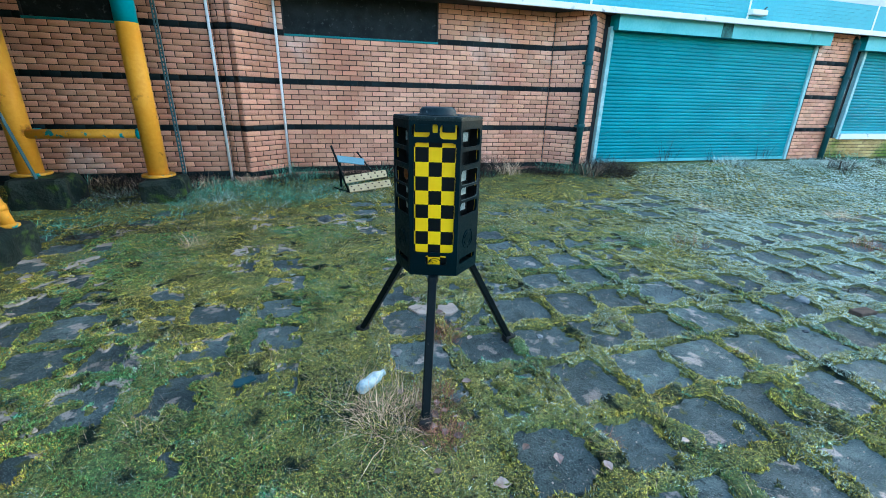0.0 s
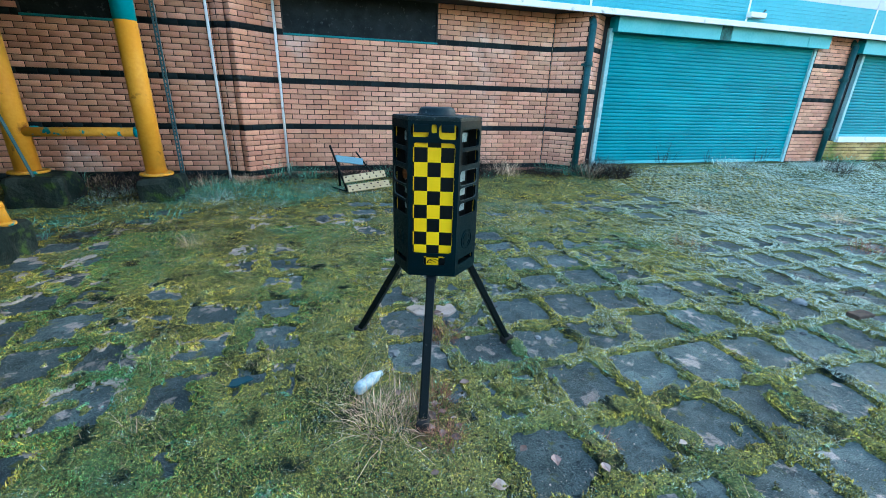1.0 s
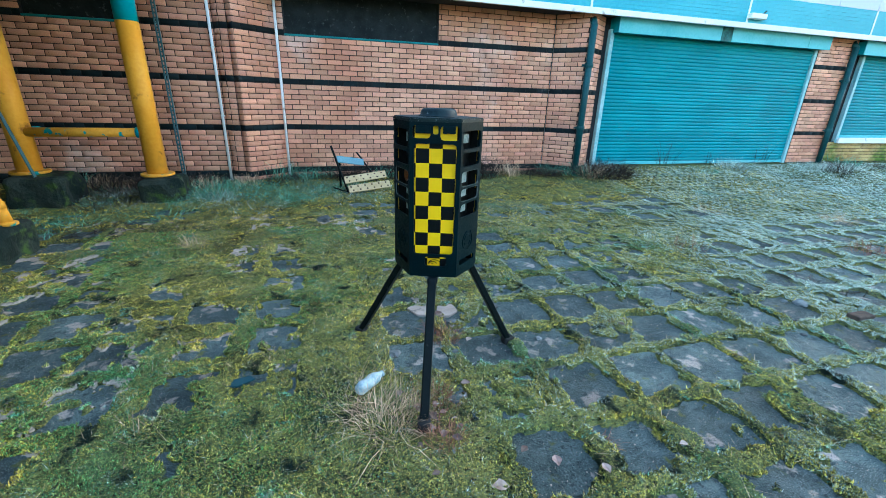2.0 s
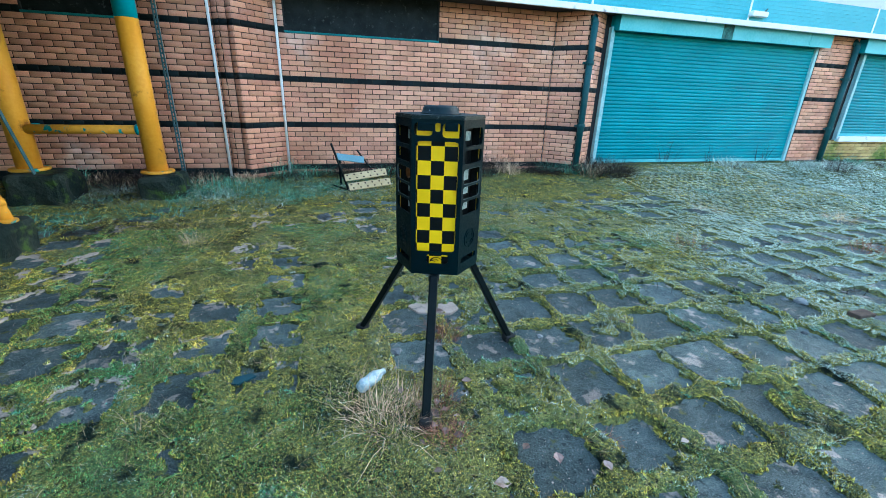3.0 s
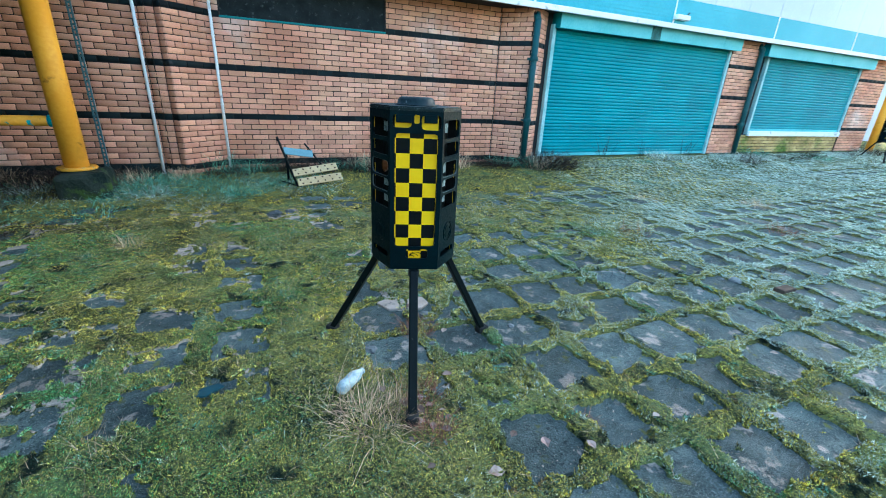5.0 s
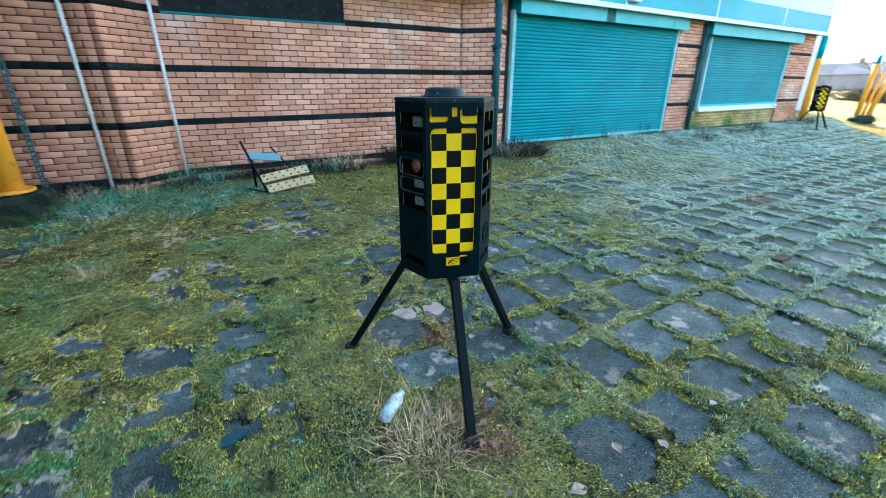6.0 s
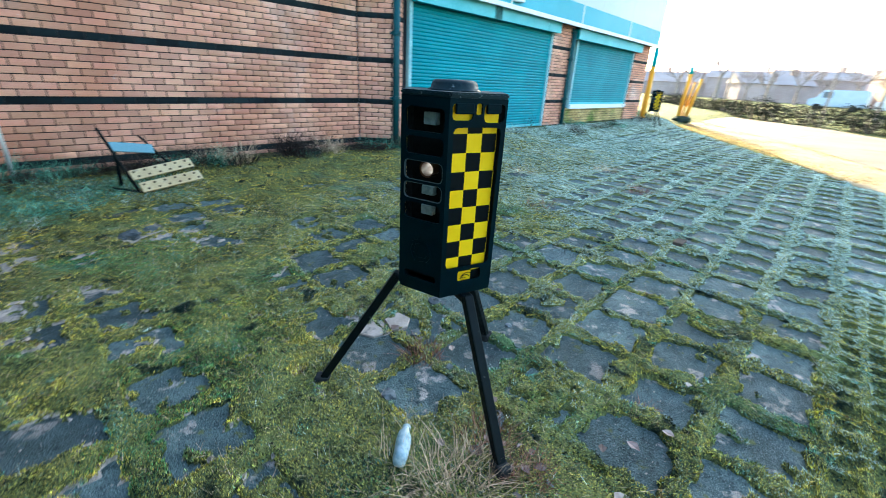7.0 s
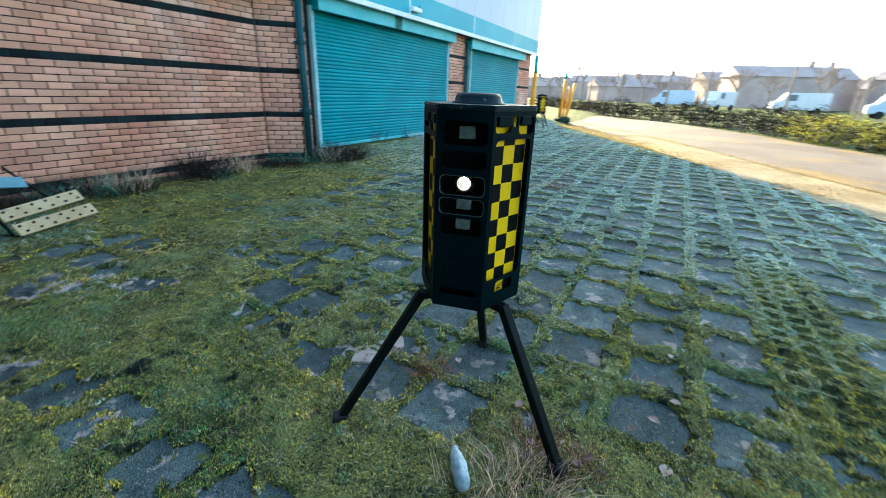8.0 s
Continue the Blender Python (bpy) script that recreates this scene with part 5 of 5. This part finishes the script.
# ---- beyond the yard ----
def leafy(name, label, x, y, w, h, n, material, seed, cat="bush", group="", wood=True):
    """A bush: bare stems and a ragged crown of many small leaves."""
    t = thing(name, label, cat, (x, y, 0), group=group)
    rnd = np.random.default_rng(seed)
    d = rnd.normal(0, 1, (n, 3))
    d /= np.linalg.norm(d, axis=1)[:, None]
    rad = rnd.uniform(0.45, 1.0, n) ** 0.6
    bumps = 1 + 0.35 * np.sin(d[:, 0] * 5 + seed) * np.sin(d[:, 1] * 6 + 2 * seed) + 0.2 * np.sin(d[:, 2] * 9 + seed)
    p = d * (rad * bumps)[:, None] * np.array([w / 2, w / 2, h / 2]) + np.array([0, 0, h * 0.5])
    p[:, 2] = np.clip(p[:, 2], 0.02, None)
    s = rnd.uniform(0.018, 0.045, n) * max(h, 0.8)
    u, v2 = rnd.normal(0, 1, (n, 3)), rnd.normal(0, 1, (n, 3))
    u /= np.linalg.norm(u, axis=1)[:, None]
    v2 /= np.linalg.norm(v2, axis=1)[:, None]
    q = np.stack([p - u * s[:, None], p + v2 * s[:, None] * 0.6, p + u * s[:, None], p - v2 * s[:, None] * 0.6], 1)
    sheet("crown", q.reshape(-1, 3), np.arange(n * 4).reshape(-1, 4), material, t)
    bm = bmesh.new()
    rr = random.Random(seed)
    for i in range(7):
        a = rr.uniform(0, 6.28)
        rod(bm, (0.1 * math.cos(a), 0.1 * math.sin(a), -0.05), (w * 0.3 * math.cos(a), w * 0.3 * math.sin(a), h * rr.uniform(0.5, 0.85)), 0.03, 0.008, 6)
    part("woody_base", bm, BARK, t)
    return t


rb = random.Random(3)
for k in range(len(FAR_EDGE) - 2):
    a, b2 = Vector(FAR_EDGE[k + 1]), Vector(FAR_EDGE[k + 2])
    n = max(2, int((b2 - a).length / 1.1)) if k < 4 else 12
    for i in range(n):
        p = a.lerp(b2, (i + rb.random() * 0.5) / n) if k < 4 else a.lerp(b2, i * 0.035)
        leafy("hedge_bush", "leafy hedge bush, coloured dark as if backlit, along the far side of the road", p.x + 0.7 + rb.uniform(-0.2, 0.5), p.y - 0.9 + rb.uniform(-0.4, 0.2), rb.uniform(1.3, 2.2), rb.uniform(0.6, 1.05), 2600, BUSH, 10 + k * 20 + i, "hedge", "roadside hedge")
for i, (x, y, w, h) in enumerate([(16.3, -3.0, 2.6, 0.85), (14.6, -4.0, 2.2, 0.75), (13.0, -4.6, 2.0, 0.7)]):
    leafy("yellow_bush", "yellow-green bush catching the sun by the road", x, y, w, h, 3500, BUSH_YELLOW, 60 + i, "bush", "sunlit bushes")

# yellow goal posts by the road and the post at the building's corner
portal_post("yellow_post", 15.20, 6.16, 2.43, 0.085, 1.85, 0.05, "yellow steel post with a teal top at the building corner")
g = thing("goal_posts", "leaning yellow steel posts with teal tops on stone", "post", (17.9, 5.62, 0))
for p, q, r0, mtl, nm in (((0, 0.12, 0.1), (0, 0.05, 1.75), 0.07, YELLOW, "shaft"), ((0, 0.05, 1.75), (0, 0.03, 2.0), 0.07, POST_TEAL, "upper_shaft"),
                          ((0, -0.12, 0.1), (0, -0.36, 1.6), 0.06, YELLOW, "shaft"), ((0, -0.36, 1.6), (0, -0.56, 2.35), 0.03, BARK, "upper_shaft"), ((0, 0.0, 0.1), (0, -0.16, 1.5), 0.04, YELLOW, "shaft")):
    part(nm, rod(bmesh.new(), p, q, r0), mtl, g, smooth=True)
rock("stone_block", "rough dark stone block under the yellow posts", 17.9, 5.6, 0.34, 9, CONCRETE, 0.6)


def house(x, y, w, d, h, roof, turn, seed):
    t = thing("house", "distant house with a pitched roof, its colours paled for haze", "house", (x, y, 0), turn, "distant houses")
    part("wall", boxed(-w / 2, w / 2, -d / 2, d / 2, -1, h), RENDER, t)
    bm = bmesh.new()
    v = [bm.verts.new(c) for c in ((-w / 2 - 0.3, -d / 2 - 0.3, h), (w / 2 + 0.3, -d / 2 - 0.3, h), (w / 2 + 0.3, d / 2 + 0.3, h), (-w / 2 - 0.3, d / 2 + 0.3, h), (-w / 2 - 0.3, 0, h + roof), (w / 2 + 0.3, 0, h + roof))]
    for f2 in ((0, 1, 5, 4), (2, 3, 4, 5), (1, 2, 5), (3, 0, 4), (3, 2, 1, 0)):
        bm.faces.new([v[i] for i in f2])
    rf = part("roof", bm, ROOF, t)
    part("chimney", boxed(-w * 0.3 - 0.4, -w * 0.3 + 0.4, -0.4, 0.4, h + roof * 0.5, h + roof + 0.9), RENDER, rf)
    n = max(2, int(w / 3))
    for k in range(n):
        for z in (1.0, 3.6):
            if z + 1.3 < h:
                u = -w / 2 + w * (k + 0.5) / n
                wd = part("window", boxed(u - 0.65, u + 0.65, -d / 2 - 0.06, -d / 2 + 0.1, z, z + 1.25), WHITE, t)
                part("pane", boxed(u - 0.55, u + 0.55, -d / 2 - 0.075, -d / 2 - 0.061, z + 0.1, z + 1.15), GLASSY, wd)
    return t


def polar(deg, dist):
    return dist * math.cos(radians(deg)), dist * math.sin(radians(deg))


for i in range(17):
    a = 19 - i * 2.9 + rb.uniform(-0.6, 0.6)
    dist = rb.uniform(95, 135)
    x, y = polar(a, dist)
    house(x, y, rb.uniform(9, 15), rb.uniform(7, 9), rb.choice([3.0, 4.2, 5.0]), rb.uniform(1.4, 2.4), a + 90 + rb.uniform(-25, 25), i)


def lamp_post(x, y, h, lean):
    t = thing("street_lamp", "slender grey street lamp post far beyond the hedge", "street lamp", (x, y, 0), group="street lamps")
    part("pole", rod(bmesh.new(), (0, 0, -0.2), (lean, lean, h), 0.11, 0.07, 8), BARK, t)
    part("head", boxed(lean - 0.3, lean + 0.12, lean - 0.08, lean + 0.08, h - 0.03, h + 0.06, 0.02), BARK, t)


for a, dist, h in ((11.5, 60, 7.0), (8.0, 55, 6.0), (3.0, 52, 6.0), (-0.5, 40, 5.6), (-8, 42, 5.6), (-14, 45, 6)):
    lamp_post(*polar(a, dist), h, rb.uniform(-0.2, 0.2))


def bare_tree(x, y, h, seed):
    t = thing("bare_tree", "bare winter tree in the distance", "tree", (x, y, 0), group="bare trees")
    rr = random.Random(seed)
    bm, tw = bmesh.new(), bmesh.new()
    rod(bm, (0, 0, -0.3), (0, 0, h * 0.45), h * 0.035, h * 0.022, 8)

    def limb(p, d, length, r0, depth):
        q = p + d * length
        rod(bm if depth < 2 else tw, p, q, r0, r0 * 0.6, 5, caps=False)
        if depth < 4:
            for _ in range(3):
                e = (d + Vector((rr.gauss(0, 0.5), rr.gauss(0, 0.5), rr.gauss(0.15, 0.3)))).normalized()
                limb(p.lerp(q, rr.uniform(0.6, 1.0)), e, length * rr.uniform(0.6, 0.8), r0 * 0.6, depth + 1)

    for k in range(4):
        a = k * 1.57 + rr.random()
        limb(Vector((0, 0, h * rr.uniform(0.3, 0.45))), Vector((math.cos(a) * 0.6, math.sin(a) * 0.6, 0.8)).normalized(), h * 0.22, h * 0.016, 0)
    part("trunk", bm, BARK, t)
    part("crown", tw, BARK, t)


for i, (a, dist, h) in enumerate([(16.2, 75, 6.5), (14.9, 80, 5.5), (12.3, 70, 8.0), (9.5, 80, 5.5), (7.7, 85, 6.0), (5.2, 80, 6.0), (3.4, 75, 5.0), (0.8, 75, 6.0), (-1.5, 80, 5.5), (-4, 70, 6.0), (-7, 75, 5.5), (-11, 66, 6.0), (-14, 70, 5.0), (-17, 66, 5.5), (-21, 66, 5.5)]):
    bare_tree(*polar(a, dist), h, i)


def van(x, y, turn, paint, label):
    t = thing("van", label, "van", (x, y, 0), turn, "parked vans")
    bm = bmesh.new()
    pts = [(-2.4, 0.4), (2.5, 0.4), (2.5, 1.1), (1.9, 1.25), (1.3, 2.1), (-2.4, 2.15)]
    a = [bm.verts.new((px, -0.9, pz)) for px, pz in pts]
    b3 = [bm.verts.new((px, 0.9, pz)) for px, pz in pts]
    bm.faces.new(a)
    bm.faces.new(b3[::-1])
    for i in range(6):
        bm.faces.new((a[i], b3[i], b3[(i + 1) % 6], a[(i + 1) % 6]))
    bmesh.ops.recalc_face_normals(bm, faces=bm.faces)
    bmesh.ops.bevel(bm, geom=list(bm.edges), offset=0.08, segments=2, affect="EDGES")
    body = part("body", bm, paint, t)
    for s in (-1, 1):
        part("window", boxed(0.5, 1.3, s * 0.905 - 0.01, s * 0.905 + 0.01, 1.3, 1.9), GLASSY, body)
        for px in (-1.5, 1.6):
            part("wheel", rod(bmesh.new(), (px, s * 0.75, 0.33), (px, s * 0.95, 0.33), 0.33), RUBBER, t)


van(*polar(2.0, 64), 80, VAN, "pale blue van parked beyond the hedge")
van(*polar(-2.4, 62), 150, VAN_WHITE, "white van parked beyond the hedge")
van(*polar(-9.5, 60), 95, VAN_WHITE, "white van parked beyond the hedge")
van(*polar(-17.0, 55), 85, VAN, "pale blue van parked beyond the hedge")

# ---- bricks and slabs, piece by piece ----
def brick_mesh(length):
    bm = bmesh.new()
    x, z, e = length / 2, 0.0287, 0.003
    front = [bm.verts.new(v) for v in ((-x + e, 0, -z + e), (x - e, 0, -z + e), (x - e, 0, z - e), (-x + e, 0, z - e))]
    rim = [bm.verts.new(v) for v in ((-x, e, -z), (x, e, -z), (x, e, z), (-x, e, z))]
    back = [bm.verts.new(v) for v in ((-x, 0.02, -z), (x, 0.02, -z), (x, 0.02, z), (-x, 0.02, z))]
    bm.faces.new(front)
    for r0, r1 in ((front, rim), (rim, back)):
        for i in range(4):
            bm.faces.new((r0[(i + 1) % 4], r0[i], r1[i], r1[(i + 1) % 4]))
    return bm


def lay(jobs, material, name, near, parent, rest_name, label):
    """The nearest as pieces of their own, the rest joined."""
    cache, rest_v, rest_f = {}, [], []
    rnd = random.Random(17)
    for x, y, z, length, turn, ox, oy in jobs:
        proud = rnd.uniform(0.000, 0.0035)
        m = pose(x + ox * proud, y + oy * proud, z, rnd.gauss(0, 0.25), 0, turn + rnd.gauss(0, 0.25))
        key = round(length, 3)
        if key not in cache:
            bm = brick_mesh(length)
            me = bpy.data.meshes.new(name)
            bm.normal_update()
            bm.to_mesh(me)
            bm.free()
            me.materials.append(material)
            cache[key] = (me, np.array([v.co for v in me.vertices]), np.array([p.vertices[:] for p in me.polygons]))
        me, v, f = cache[key]
        if near(x, y, z):
            ob = new(name, me)
            ob.matrix_basis, ob.parent = m, parent
        else:
            w = np.array(m)
            rest_f.append(f + 12 * len(rest_v))
            rest_v.append(v @ w[:3, :3].T + w[:3, 3])
    if not rest_v:
        return None
    ob = sheet(rest_name, np.concatenate(rest_v), np.concatenate(rest_f), material, parent)
    return tagged(ob, label, kind="stuff")


for name, wall in wall_objects.items():
    near = lambda x, y, z: name == "wall_bay" and -0.40 < x < 1.42 and 0.30 < z < 1.9
    lay(brick_jobs[name], STAINED_BRICK if name == "wall_under_shutter" else BRICK, "brick", near, wall, "brickwork", "orange bricks of the facade")
    lay(dark_jobs[name], DARK_BRICK, "dark_brick", lambda x, y, z: name == "wall_bay", wall, "dark_brickwork", "dark bricks of the bands and the left wall's shaded foot")

paving = thing("pavement", "old dark paving slabs with moss in the joints", "pavement", kind="structure")
kinds = [slab_mesh(s) for s in range(8)]
arrays = [(np.array([v.co for v in me.vertices]), [p.vertices[:] for p in me.polygons]) for me in kinds]
rs = random.Random(4)
joined_v, joined_f, top_f, count = [], [], [], 0
for i in range(-20, 62):
    for j in range(-19, 14):
        x, y = X0 + (i + 0.5) * PITCH, Y0 + (j + 0.5) * PITCH
        if beyond(x, y) > -0.3 or y > 5.6 or x < -6.5 or y < -5.5 or float(cells(np.array(x), np.array(y))) > 0.5:
            continue
        k, turn = rs.randrange(8), rs.randrange(4) * 90 + rs.gauss(0, 0.6)
        m = pose(x + rs.gauss(0, 0.003), y + rs.gauss(0, 0.003), rs.gauss(0, 0.003) + float(rise(np.array(x), np.array(y))), rs.gauss(0, 0.5), rs.gauss(0, 0.5), turn)
        if -2.2 < x < 3.7 and 0.9 < y < 3.6:
            ob = new("paving_slab", kinds[k])
            ob.matrix_basis, ob.parent = m, paving
        else:
            w = np.array(m)
            v, f = arrays[k]
            v = v @ w[:3, :3].T + w[:3, 3]
            joined_f += [tuple(a + count for a in p) for p in f]
            joined_v.append(v)
            count += len(v)
me = bpy.data.meshes.new("paving_slabs")
me.from_pydata(np.concatenate(joined_v).tolist(), [], joined_f)
me.materials.append(SLAB)
ob = new("paving_slabs", me)
ob.parent = paving
tagged(ob, "dark paving slabs farther out", kind="stuff")

# ---- true size: the plan above is drawn at eight ninths ----
SIZE = 1.125
for me in bpy.data.meshes:
    me.transform(Matrix.Scale(SIZE, 4))
for ob in scene.objects:
    if ob.type in ("MESH", "EMPTY"):
        ob.location = ob.location * SIZE
